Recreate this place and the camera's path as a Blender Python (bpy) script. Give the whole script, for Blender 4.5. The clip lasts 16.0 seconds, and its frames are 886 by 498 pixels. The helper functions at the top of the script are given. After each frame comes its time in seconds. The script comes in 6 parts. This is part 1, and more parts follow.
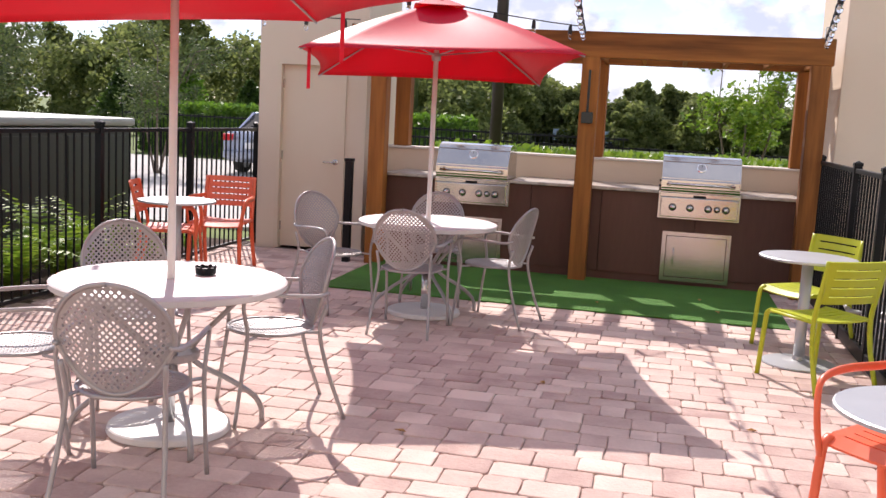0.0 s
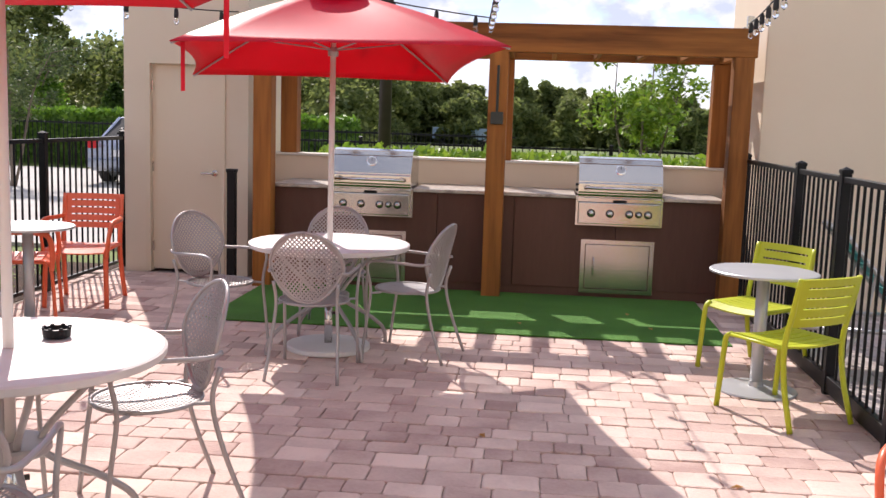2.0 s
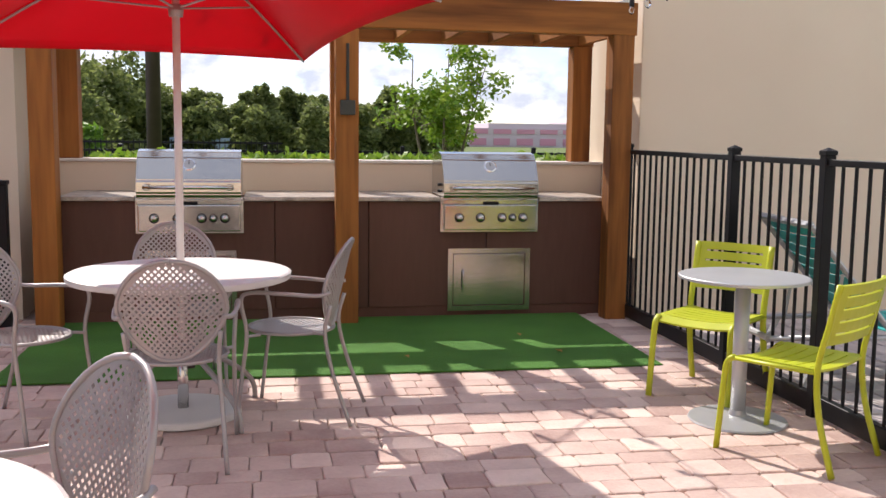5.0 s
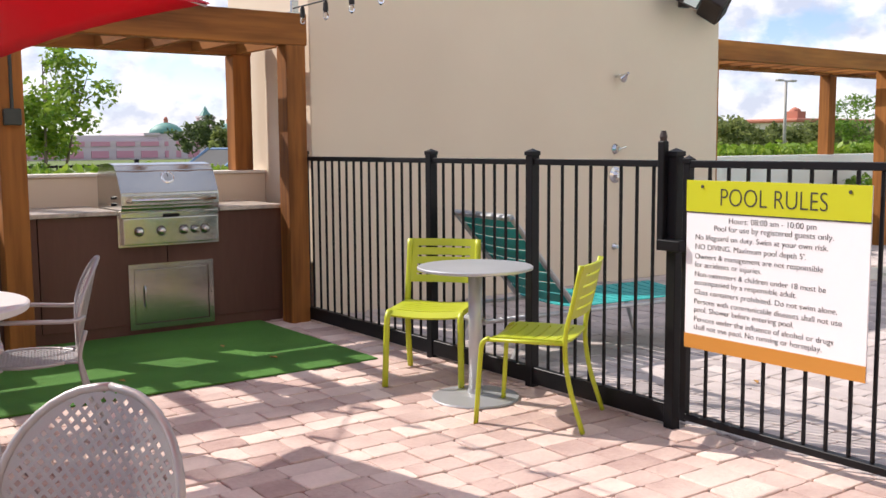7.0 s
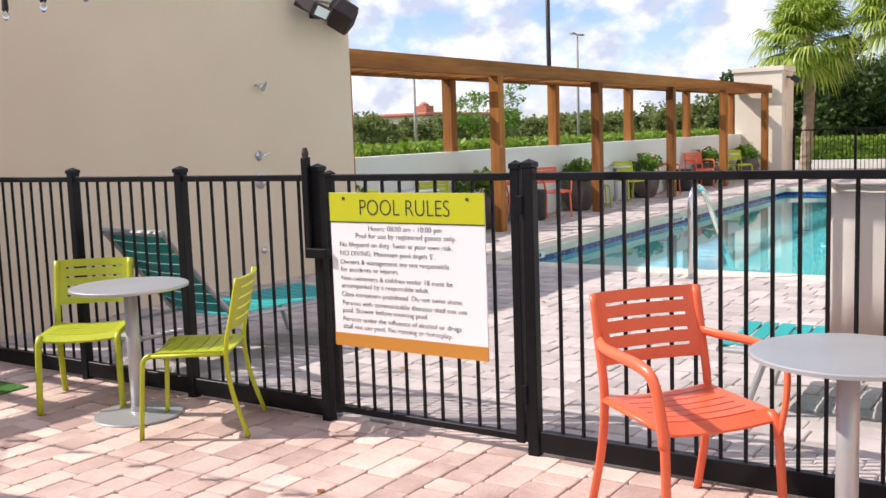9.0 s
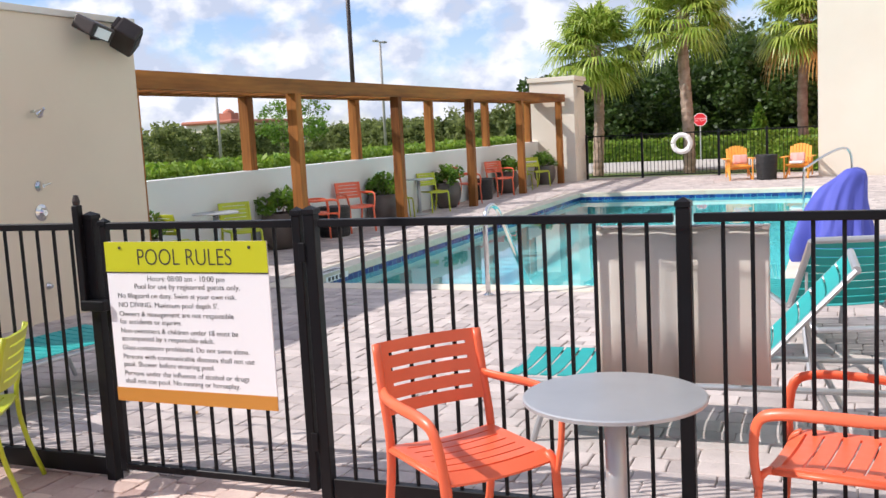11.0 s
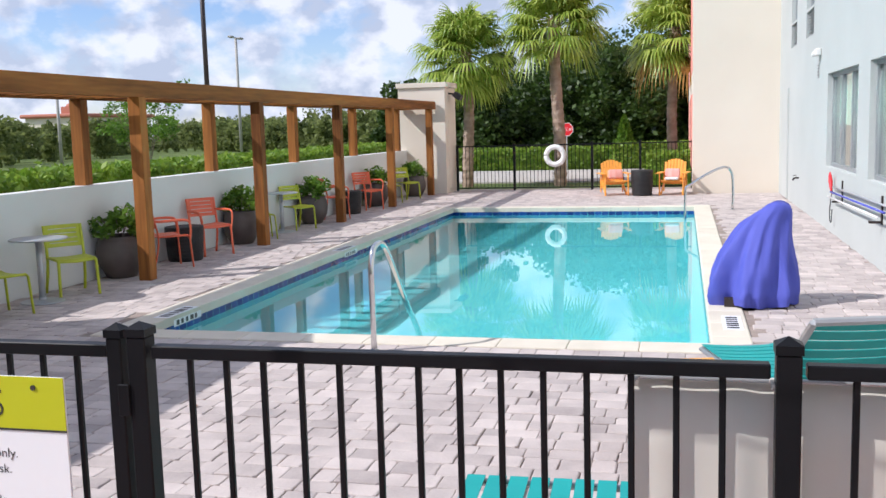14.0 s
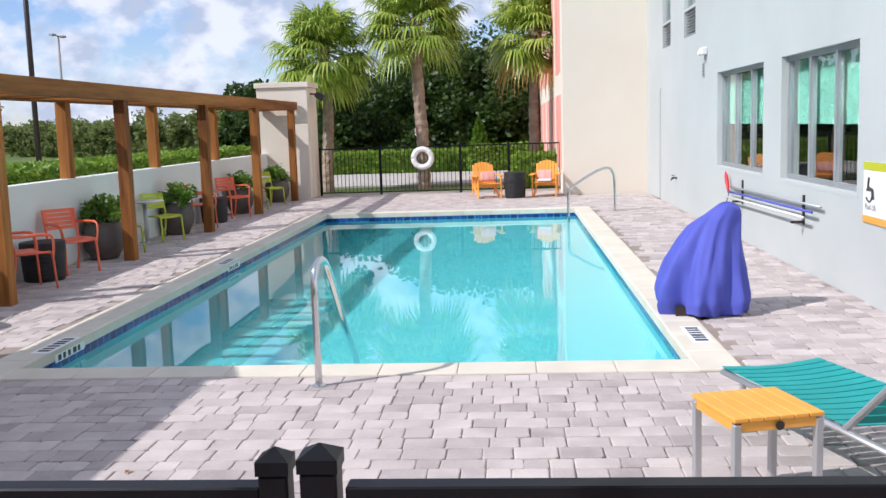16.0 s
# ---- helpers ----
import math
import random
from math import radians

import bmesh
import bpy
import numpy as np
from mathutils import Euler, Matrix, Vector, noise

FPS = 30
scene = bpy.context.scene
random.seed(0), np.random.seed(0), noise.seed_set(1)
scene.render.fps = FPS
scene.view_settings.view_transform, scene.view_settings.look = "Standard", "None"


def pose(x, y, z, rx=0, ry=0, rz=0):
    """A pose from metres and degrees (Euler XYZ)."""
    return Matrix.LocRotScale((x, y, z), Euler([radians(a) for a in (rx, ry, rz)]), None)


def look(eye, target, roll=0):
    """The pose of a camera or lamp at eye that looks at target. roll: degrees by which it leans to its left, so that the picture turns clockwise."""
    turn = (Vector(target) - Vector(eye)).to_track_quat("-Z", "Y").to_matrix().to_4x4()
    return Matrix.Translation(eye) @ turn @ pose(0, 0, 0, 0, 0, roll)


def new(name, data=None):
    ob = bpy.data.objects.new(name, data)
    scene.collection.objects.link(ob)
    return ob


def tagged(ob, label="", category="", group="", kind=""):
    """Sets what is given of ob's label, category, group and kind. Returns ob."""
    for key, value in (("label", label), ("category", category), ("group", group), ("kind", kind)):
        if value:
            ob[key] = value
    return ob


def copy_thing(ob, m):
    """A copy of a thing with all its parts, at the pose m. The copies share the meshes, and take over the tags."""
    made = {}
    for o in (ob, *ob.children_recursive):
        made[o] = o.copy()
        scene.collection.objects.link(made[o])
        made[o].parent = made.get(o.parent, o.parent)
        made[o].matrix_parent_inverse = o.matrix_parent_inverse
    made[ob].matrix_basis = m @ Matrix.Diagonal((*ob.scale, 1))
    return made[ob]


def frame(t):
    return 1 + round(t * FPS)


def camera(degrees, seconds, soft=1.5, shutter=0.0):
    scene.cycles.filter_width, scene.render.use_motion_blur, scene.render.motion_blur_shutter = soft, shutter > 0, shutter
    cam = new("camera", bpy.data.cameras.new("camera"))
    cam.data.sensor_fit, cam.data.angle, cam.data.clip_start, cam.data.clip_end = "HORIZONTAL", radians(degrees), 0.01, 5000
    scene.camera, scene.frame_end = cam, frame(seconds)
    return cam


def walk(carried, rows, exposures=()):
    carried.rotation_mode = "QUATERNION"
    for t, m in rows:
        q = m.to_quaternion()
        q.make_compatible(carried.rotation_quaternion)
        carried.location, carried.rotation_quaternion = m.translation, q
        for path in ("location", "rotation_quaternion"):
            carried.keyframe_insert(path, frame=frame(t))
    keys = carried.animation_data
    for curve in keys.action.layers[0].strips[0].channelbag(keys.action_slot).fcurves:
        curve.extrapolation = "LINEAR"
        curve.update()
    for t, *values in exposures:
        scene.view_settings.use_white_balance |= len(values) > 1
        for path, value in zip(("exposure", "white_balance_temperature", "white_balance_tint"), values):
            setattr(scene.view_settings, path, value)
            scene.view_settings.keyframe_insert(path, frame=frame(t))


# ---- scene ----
cam = camera(49.0, 16.0)

PATH = [
    (0, (0.637, 0.336, 1.585), (0.207, 2.27, 1.313), 3.0),
    (0.5, (0.546, 0.546, 1.599), (0.16, 2.489, 1.326), 2.6),
    (1, (0.418, 0.755, 1.606), (0.079, 2.708, 1.338), 2.4),
    (1.5, (0.292, 1.001, 1.643), (0.024, 2.964, 1.376), 2.2),
    (2, (0.243, 1.284, 1.607), (0.056, 3.257, 1.343), 1.9),
    (2.5, (0.144, 1.57, 1.583), (0.021, 3.55, 1.326), 1.7),
    (3, (-0.064, 1.8, 1.613), (-0.117, 3.782, 1.35), 1.5),
    (3.2, (-0.091, 1.891, 1.58), (-0.124, 3.874, 1.322), 1.4),
    (5.3, (-0.946, 2.889, 1.429), (-0.484, 4.822, 1.203), 0.8),
    (5.5, (-1.118, 2.927, 1.414), (-0.572, 4.838, 1.19), 0.9),
    (6, (-1.386, 3.003, 1.394), (-0.63, 4.842, 1.182), 0.7),
    (6.5, (-1.562, 3.037, 1.408), (-0.601, 4.778, 1.198), 0.2),
    (7, (-1.656, 3.073, 1.423), (-0.491, 4.684, 1.212), -0.4),
    (7.5, (-1.79, 2.974, 1.47), (-0.447, 4.439, 1.248), -1.3),
    (8, (-1.86, 2.928, 1.488), (-0.384, 4.259, 1.261), -1.8),
    (8.5, (-1.89, 2.935, 1.496), (-0.308, 4.138, 1.269), -1.7),
    (9, (-1.893, 2.866, 1.532), (-0.237, 3.963, 1.299), -2.0),
    (9.5, (-1.949, 2.811, 1.578), (-0.226, 3.798, 1.341), -2.0),
    (10, (-1.933, 2.756, 1.63), (-0.164, 3.655, 1.386), -2.1),
    (10.2, (-1.92, 2.71, 1.639), (-0.135, 3.578, 1.397), -2.5),
    (12.5, (-1.117, 3.019, 1.878), (0.769, 3.638, 1.628), -1.7),
    (13, (-0.765, 3.136, 1.887), (1.131, 3.721, 1.635), -1.7),
    (13.5, (-0.444, 3.331, 1.885), (1.464, 3.873, 1.634), -1.7),
    (14, (-0.238, 3.574, 1.912), (1.688, 4.053, 1.662), -1.6),
    (14.5, (0.002, 3.815, 1.92), (1.949, 4.2, 1.67), -1.6),
    (15, (0.221, 4.097, 1.92), (2.186, 4.373, 1.669), -1.7),
    (15.5, (0.39, 4.404, 1.919), (2.365, 4.598, 1.668), -1.8),
    (16, (0.662, 4.71, 1.888), (2.641, 4.852, 1.635), -1.8),
]
walk(cam, [(r[0], look(*r[1:])) for r in PATH], [(0, 0.25, 6650, 20), (3.0, 0.25, 6700, 16), (9.0, 0.18, 6600, 14), (12.5, -0.01, 6200, 13), (16.0, -0.12, 6050, 13)])

# ---- world and sun ----
SUN = Vector((-0.51, 1.0, 1.0)).normalized()
world = bpy.data.worlds.new("sky")
scene.world = world
world.use_nodes = True
wn, wl = world.node_tree.nodes, world.node_tree.links
wn.clear()
w_out = wn.new("ShaderNodeOutputWorld")
w_bg = wn.new("ShaderNodeBackground")
w_sky = wn.new("ShaderNodeTexSky")
w_sky.sky_type = "NISHITA"
w_sky.sun_disc = False
w_sky.sun_elevation = math.asin(SUN.z)
w_sky.sun_rotation = math.atan2(SUN.x, SUN.y)
w_sky.air_density, w_sky.dust_density, w_sky.ozone_density = 1.0, 0.15, 3.0
w_co = wn.new("ShaderNodeTexCoord")
w_map = wn.new("ShaderNodeMapping")
w_map.inputs["Scale"].default_value = (1.0, 1.0, 1.5)
w_map.inputs["Location"].default_value = (0.7, 0.2, 0.0)
w_noise = wn.new("ShaderNodeTexNoise")
w_noise.inputs["Scale"].default_value = 13.0
w_noise.inputs["Detail"].default_value = 12
w_noise.inputs["Roughness"].default_value = 0.52
w_ramp = wn.new("ShaderNodeValToRGB")
w_ramp.color_ramp.elements[0].position, w_ramp.color_ramp.elements[1].position = 0.40, 0.53
w_mix = wn.new("ShaderNodeMixRGB")
w_shade = wn.new("ShaderNodeTexNoise")
w_shade.inputs["Scale"].default_value = 24.0
w_shade.inputs["Detail"].default_value = 6
w_tone = wn.new("ShaderNodeValToRGB")
w_tone.color_ramp.elements[0].position, w_tone.color_ramp.elements[1].position = 0.40, 0.58
w_tone.color_ramp.elements[0].color = (0.56, 0.62, 0.74, 1)
w_tone.color_ramp.elements[1].color = (0.95, 0.96, 1.0, 1)
w_puff = wn.new("ShaderNodeMixRGB")
w_puff.blend_type = "MULTIPLY"
w_puff.inputs[0].default_value = 1.0
w_puff.inputs[2].default_value = (8.9, 8.9, 9.05, 1)
wl.new(w_map.outputs["Vector"], w_shade.inputs["Vector"])
wl.new(w_shade.outputs["Fac"], w_tone.inputs["Fac"])
wl.new(w_tone.outputs["Color"], w_puff.inputs[1])
wl.new(w_puff.outputs["Color"], w_mix.inputs[2])
w_lp = wn.new("ShaderNodeMath")
w_lp.operation = "MULTIPLY"
w_lp.inputs[1].default_value = 0.92
wl.new(w_co.outputs["Generated"], w_map.inputs["Vector"])
wl.new(w_map.outputs["Vector"], w_noise.inputs["Vector"])
wl.new(w_noise.outputs["Fac"], w_ramp.inputs["Fac"])
wl.new(w_ramp.outputs["Color"], w_lp.inputs[0])
wl.new(w_lp.outputs[0], w_mix.inputs[0])
w_tint = wn.new("ShaderNodeMixRGB")
w_tint.blend_type = "MULTIPLY"
w_tint.inputs[0].default_value = 1.0
w_tint.inputs[2].default_value = (1.12, 1.12, 1.30, 1)
wl.new(w_sky.outputs["Color"], w_tint.inputs[1])
wl.new(w_tint.outputs["Color"], w_mix.inputs[1])
wl.new(w_mix.outputs["Color"], w_bg.inputs["Color"])
w_bg.inputs["Strength"].default_value = 0.12
wl.new(w_bg.outputs["Background"], w_out.inputs["Surface"])

sun = new("sun", bpy.data.lights.new("sun", "SUN"))
sun.data.energy, sun.data.angle, sun.data.color = 4.9, radians(0.53), (1.0, 0.95, 0.88)
sun.matrix_world = look(SUN * 60, (0, 0, 0))


# ---- mesh helpers ----
def part(name, bm, material, parent=None, label="", smooth=False):
    """Link a bmesh as one mesh object under a thing or a part."""
    me = bpy.data.meshes.new(name)
    bm.to_mesh(me)
    bm.free()
    if smooth:
        me.polygons.foreach_set("use_smooth", [True] * len(me.polygons))
    me.materials.append(material)
    ob = new(name, me)
    ob.parent = parent
    if label:
        ob["label"] = label
    return ob


def thing(name, at, turn, label, category, group="", kind=""):
    """An empty at a thing's base, that parents its parts."""
    ob = new(name)
    ob.empty_display_size = 0.1
    ob.matrix_basis = pose(at[0], at[1], at[2], 0, 0, turn)
    return tagged(ob, label, category, group, kind)


def box(bm, x0, x1, y0, y1, z0, z1, m=None):
    vs = [bm.verts.new((x, y, z)) for z in (z0, z1) for y in (y0, y1) for x in (x0, x1)]
    for f in ((0, 2, 3, 1), (4, 5, 7, 6), (0, 1, 5, 4), (2, 6, 7, 3), (0, 4, 6, 2), (1, 3, 7, 5)):
        bm.faces.new([vs[i] for i in f])
    if m is not None:
        for v in vs:
            v.co = m @ v.co
    return vs


def boxed(x0, x1, y0, y1, z0, z1, b=0.0, seg=2):
    bm = bmesh.new()
    box(bm, x0, x1, y0, y1, z0, z1)
    if b:
        bmesh.ops.bevel(bm, geom=bm.edges[:], offset=b, segments=seg, affect="EDGES", profile=0.5)
    return bm


def ring_of(bm, c, side, up, r, seg, ry=None):
    ry = r if ry is None else ry
    return [bm.verts.new(c + side * (r * math.cos(2 * math.pi * k / seg)) + up * (ry * math.sin(2 * math.pi * k / seg))) for k in range(seg)]


def curve_points(pts, n=6):
    """Points of a smooth curve through pts."""
    p = [Vector(q) for q in pts]
    if len(p) < 3:
        return p
    p = [2 * p[0] - p[1]] + p + [2 * p[-1] - p[-2]]
    out = []
    for i in range(1, len(p) - 2):
        for k in range(n):
            t = k / n
            a, b, c, d = p[i - 1], p[i], p[i + 1], p[i + 2]
            out.append(0.5 * (2 * b + (c - a) * t + (2 * a - 5 * b + 4 * c - d) * t * t + (3 * b - a - 3 * c + d) * t ** 3))
    return out + [p[-2]]


def tube(bm, pts, r, seg=8, n=6, ry=None, taper=None):
    """A round or flat bar along a smooth curve."""
    p = curve_points(pts, n)
    rings = []
    side = None
    for i, c in enumerate(p):
        d = (p[min(i + 1, len(p) - 1)] - p[max(i - 1, 0)]).normalized()
        if side is None:
            side = d.cross(Vector((0, 0, 1)))
            if side.length < 0.05:
                side = d.cross(Vector((0, 1, 0)))
        side = (side - d * side.dot(d)).normalized()
        s = 1.0 if taper is None else 1 + (taper - 1) * i / (len(p) - 1)
        rings.append(ring_of(bm, c, side, side.cross(d), r * s, seg, None if ry is None else ry * s))
    for a, b in zip(rings, rings[1:]):
        for k in range(seg):
            bm.faces.new((a[k], a[(k + 1) % seg], b[(k + 1) % seg], b[k]))
    bm.faces.new(rings[0][::-1])
    bm.faces.new(rings[-1])


def tubed(pts, r, seg=8, n=6, ry=None, taper=None):
    bm = bmesh.new()
    tube(bm, pts, r, seg, n, ry, taper)
    return bm


def lathe(profile, seg=24, bm=None, at=(0, 0)):
    bm = bm or bmesh.new()
    rings = []
    for r, z in profile:
        rings.append([bm.verts.new((at[0] + max(r, 1e-4) * math.cos(2 * math.pi * k / seg), at[1] + max(r, 1e-4) * math.sin(2 * math.pi * k / seg), z)) for k in range(seg)])
    for a, b in zip(rings, rings[1:]):
        for k in range(seg):
            bm.faces.new((a[k], a[(k + 1) % seg], b[(k + 1) % seg], b[k]))
    bm.faces.new(rings[0][::-1])
    bm.faces.new(rings[-1])
    return bm


def moved(bm, m):
    bm.transform(m)
    return bm


def text_part(words, size, m, material, parent, name="lettering", align="LEFT", label=""):
    cu = bpy.data.curves.new("lettering", "FONT")
    cu.body, cu.size, cu.extrude, cu.align_x = words, size, 0.0006, align
    cu.offset = -size * 0.014
    ob = new(name, cu)
    bpy.context.view_layer.update()
    me = bpy.data.meshes.new_from_object(ob)
    bpy.data.objects.remove(ob)
    me.materials.append(material)
    ob = new(name, me)
    ob.parent = parent
    ob.matrix_basis = m
    if label:
        ob["label"] = label
    return ob


# ---- materials ----
def surf(name, a, b, rough=0.6, metal=0.0, big=1.5, fine=60.0, bump=0.15, spread=0.0, stretch=(1, 1, 1), coat=0.0, island=False, depth=0.004, rough_var=0.1, grain=0.35, trans=0.0):
    """A procedural surface: two colours mixed by broad and fine noise, grain relief, uneven gloss, and an own tint for each piece."""
    m = bpy.data.materials.new(name)
    m.use_nodes = True
    n, l = m.node_tree.nodes, m.node_tree.links
    p = n["Principled BSDF"]
    co = n.new("ShaderNodeTexCoord")
    mp = n.new("ShaderNodeMapping")
    mp.inputs["Scale"].default_value = stretch
    l.new(co.outputs["Object"], mp.inputs["Vector"])
    n1, n2 = n.new("ShaderNodeTexNoise"), n.new("ShaderNodeTexNoise")
    n1.inputs["Scale"].default_value, n1.inputs["Detail"].default_value = big, 5
    n2.inputs["Scale"].default_value, n2.inputs["Detail"].default_value = fine, 6
    vec = mp.outputs["Vector"]
    if spread:
        info = n.new("ShaderNodeNewGeometry" if island else "ShaderNodeObjectInfo")
        rnd = info.outputs["Random Per Island" if island else "Random"]
        add = n.new("ShaderNodeVectorMath")
        add.operation = "ADD"
        sc = n.new("ShaderNodeMath")
        sc.operation = "MULTIPLY"
        sc.inputs[1].default_value = 37.0
        l.new(rnd, sc.inputs[0])
        l.new(vec, add.inputs[0])
        l.new(sc.outputs[0], add.inputs[1])
        vec = add.outputs[0]
    l.new(vec, n1.inputs["Vector"])
    l.new(vec, n2.inputs["Vector"])
    mix = n.new("ShaderNodeMath")
    mix.operation = "MULTIPLY_ADD"
    mix.inputs[1].default_value = grain
    l.new(n2.outputs["Fac"], mix.inputs[0])
    half = n.new("ShaderNodeMath")
    half.operation = "MULTIPLY_ADD"
    half.inputs[1].default_value = 1.6
    half.inputs[2].default_value = -0.3 - grain / 2
    l.new(n1.outputs["Fac"], half.inputs[0])
    l.new(half.outputs[0], mix.inputs[2])
    fac = mix.outputs[0]
    if spread:
        off = n.new("ShaderNodeMath")
        off.operation = "MULTIPLY_ADD"
        off.inputs[1].default_value, off.inputs[2].default_value = spread, -spread / 2
        l.new(rnd, off.inputs[0])
        plus = n.new("ShaderNodeMath")
        l.new(off.outputs[0], plus.inputs[0])
        l.new(fac, plus.inputs[1])
        fac = plus.outputs[0]
    col = n.new("ShaderNodeMixRGB")
    col.inputs[1].default_value, col.inputs[2].default_value = (*a, 1), (*b, 1)
    col.use_clamp = True
    cl = n.new("ShaderNodeClamp")
    l.new(fac, cl.inputs[0])
    l.new(cl.outputs[0], col.inputs[0])
    l.new(col.outputs[0], p.inputs["Base Color"])
    ro = n.new("ShaderNodeMath")
    ro.operation = "MULTIPLY_ADD"
    ro.inputs[1].default_value, ro.inputs[2].default_value = rough_var, rough - rough_var / 2
    l.new(n2.outputs["Fac"], ro.inputs[0])
    l.new(ro.outputs[0], p.inputs["Roughness"])
    p.inputs["Metallic"].default_value = metal
    p.inputs["Coat Weight"].default_value = coat
    if bump:
        bp = n.new("ShaderNodeBump")
        bp.inputs["Strength"].default_value, bp.inputs["Distance"].default_value = bump, depth
        l.new(n2.outputs["Fac"], bp.inputs["Height"])
        l.new(bp.outputs["Normal"], p.inputs["Normal"])
    if trans:
        tl = n.new("ShaderNodeBsdfTranslucent")
        mx = n.new("ShaderNodeMixShader")
        mx.inputs[0].default_value = trans
        l.new(col.outputs[0], tl.inputs["Color"])
        l.new(p.outputs[0], mx.inputs[1])
        l.new(tl.outputs[0], mx.inputs[2])
        l.new(mx.outputs[0], n["Material Output"].inputs["Surface"])
    return m


PAVER = surf("tumbled_paver", (0.40, 0.265, 0.23), (0.77, 0.60, 0.515), 0.85, big=2.6, fine=48, bump=0.8, spread=0.7, depth=0.006)
PAVER_I = surf("tumbled_paver_far", (0.40, 0.265, 0.23), (0.77, 0.60, 0.515), 0.85, big=2.6, fine=48, bump=0.8, spread=0.7, island=True, depth=0.006)
DECK = surf("deck_paver", (0.35, 0.30, 0.285), (0.62, 0.54, 0.505), 0.85, big=2.6, fine=48, bump=0.6, spread=0.55, depth=0.006)
DECK_I = surf("deck_paver_far", (0.35, 0.30, 0.285), (0.62, 0.54, 0.505), 0.85, big=2.6, fine=48, bump=0.6, spread=0.55, island=True, depth=0.006)
SAND = surf("joint_sand", (0.23, 0.18, 0.15), (0.38, 0.31, 0.27), 0.95, big=6, fine=300, bump=0.4)
STUCCO = surf("beige_stucco", (0.68, 0.565, 0.43), (0.76, 0.64, 0.495), 0.9, big=0.7, fine=140, bump=0.35, depth=0.003)
STUCCO_S = surf("warm_cream_stucco", (0.66, 0.57, 0.44), (0.74, 0.65, 0.52), 0.9, big=0.7, fine=140, bump=0.35, depth=0.003)
STUCCO_L = surf("pale_stucco", (0.66, 0.62, 0.55), (0.74, 0.70, 0.63), 0.9, big=0.7, fine=140, bump=0.35, depth=0.003)
STUCCO_W = surf("off_white_stucco", (0.72, 0.73, 0.70), (0.80, 0.80, 0.77), 0.9, big=0.8, fine=140, bump=0.3, depth=0.003)
STUCCO_C = surf("cream_stucco", (0.74, 0.66, 0.55), (0.80, 0.73, 0.62), 0.9, big=0.6, fine=140, bump=0.3, depth=0.003)
CORAL = surf("coral_panel_paint", (0.76, 0.33, 0.27), (0.84, 0.41, 0.34), 0.7, big=1, fine=80)
TIMBER_X = surf("stained_timber_x", (0.085, 0.026, 0.006), (0.50, 0.195, 0.043), 0.66, big=3.2, fine=22, bump=0.4, spread=0.3, stretch=(0.08, 1, 1), grain=0.8)
TIMBER_Y = surf("stained_timber_y", (0.085, 0.026, 0.006), (0.50, 0.195, 0.043), 0.66, big=3.2, fine=22, bump=0.4, spread=0.3, stretch=(1, 0.08, 1), grain=0.8)
TIMBER_Z = surf("stained_timber_z", (0.085, 0.026, 0.006), (0.50, 0.195, 0.043), 0.66, big=3.2, fine=22, bump=0.4, spread=0.3, stretch=(1, 1, 0.08), grain=0.8)
PANEL = surf("brown_panel", (0.066, 0.029, 0.020), (0.155, 0.074, 0.053), 0.6, big=1.4, fine=30, bump=0.15, stretch=(1, 1, 0.15), spread=0.2)
GRANITE = surf("granite", (0.22, 0.18, 0.15), (0.66, 0.58, 0.50), 0.35, big=14, fine=150, bump=0.05, grain=1.4)
TURF = surf("artificial_turf", (0.042, 0.155, 0.016), (0.115, 0.34, 0.042), 0.9, big=1.2, fine=260, bump=0.9, depth=0.02, grain=0.7)
BLACK = surf("black_powder_coat", (0.004, 0.004, 0.005), (0.009, 0.009, 0.011), 0.42, big=4, fine=200, bump=0.05)
STEEL = surf("brushed_stainless", (0.44, 0.43, 0.41), (0.58, 0.57, 0.54), 0.17, 1.0, big=3, fine=90, bump=0.08, stretch=(0.04, 1, 1), rough_var=0.16)
CHROME = surf("polished_steel", (0.62, 0.62, 0.62), (0.74, 0.74, 0.73), 0.14, 1.0, big=3, fine=60, bump=0.0)
SILVER = surf("silver_powder_coat", (0.34, 0.325, 0.325), (0.44, 0.42, 0.415), 0.40, 0.4, big=3, fine=220, bump=0.05)
POLE = surf("champagne_pole_enamel", (0.66, 0.61, 0.58), (0.74, 0.70, 0.67), 0.38, 0.05, big=3, fine=160, bump=0.03)
ALU = surf("matt_aluminium", (0.42, 0.43, 0.44), (0.54, 0.55, 0.56), 0.42, 0.55, big=3, fine=140, bump=0.04)
TABLETOP = surf("white_mesh_tabletop", (0.62, 0.60, 0.58), (0.74, 0.72, 0.70), 0.45, 0.1, big=3, fine=420, bump=0.6, depth=0.002)
LIME = surf("lime_powder_coat", (0.42, 0.47, 0.012), (0.52, 0.56, 0.03), 0.42, big=3, fine=180, bump=0.05)
ORANGE = surf("coral_powder_coat", (0.76, 0.125, 0.05), (0.83, 0.17, 0.075), 0.36, big=3, fine=180, bump=0.05)
RED = surf("red_canvas", (0.70, 0.003, 0.026), (0.78, 0.008, 0.042), 0.46, big=2, fine=500, bump=0.3, depth=0.001, trans=0.38)
TEAL = surf("teal_sling", (0.005, 0.28, 0.27), (0.01, 0.38, 0.36), 0.6, big=3, fine=300, bump=0.2)
WHITE = surf("white_paint", (0.74, 0.73, 0.70), (0.82, 0.81, 0.78), 0.5, big=2, fine=120, bump=0.06)
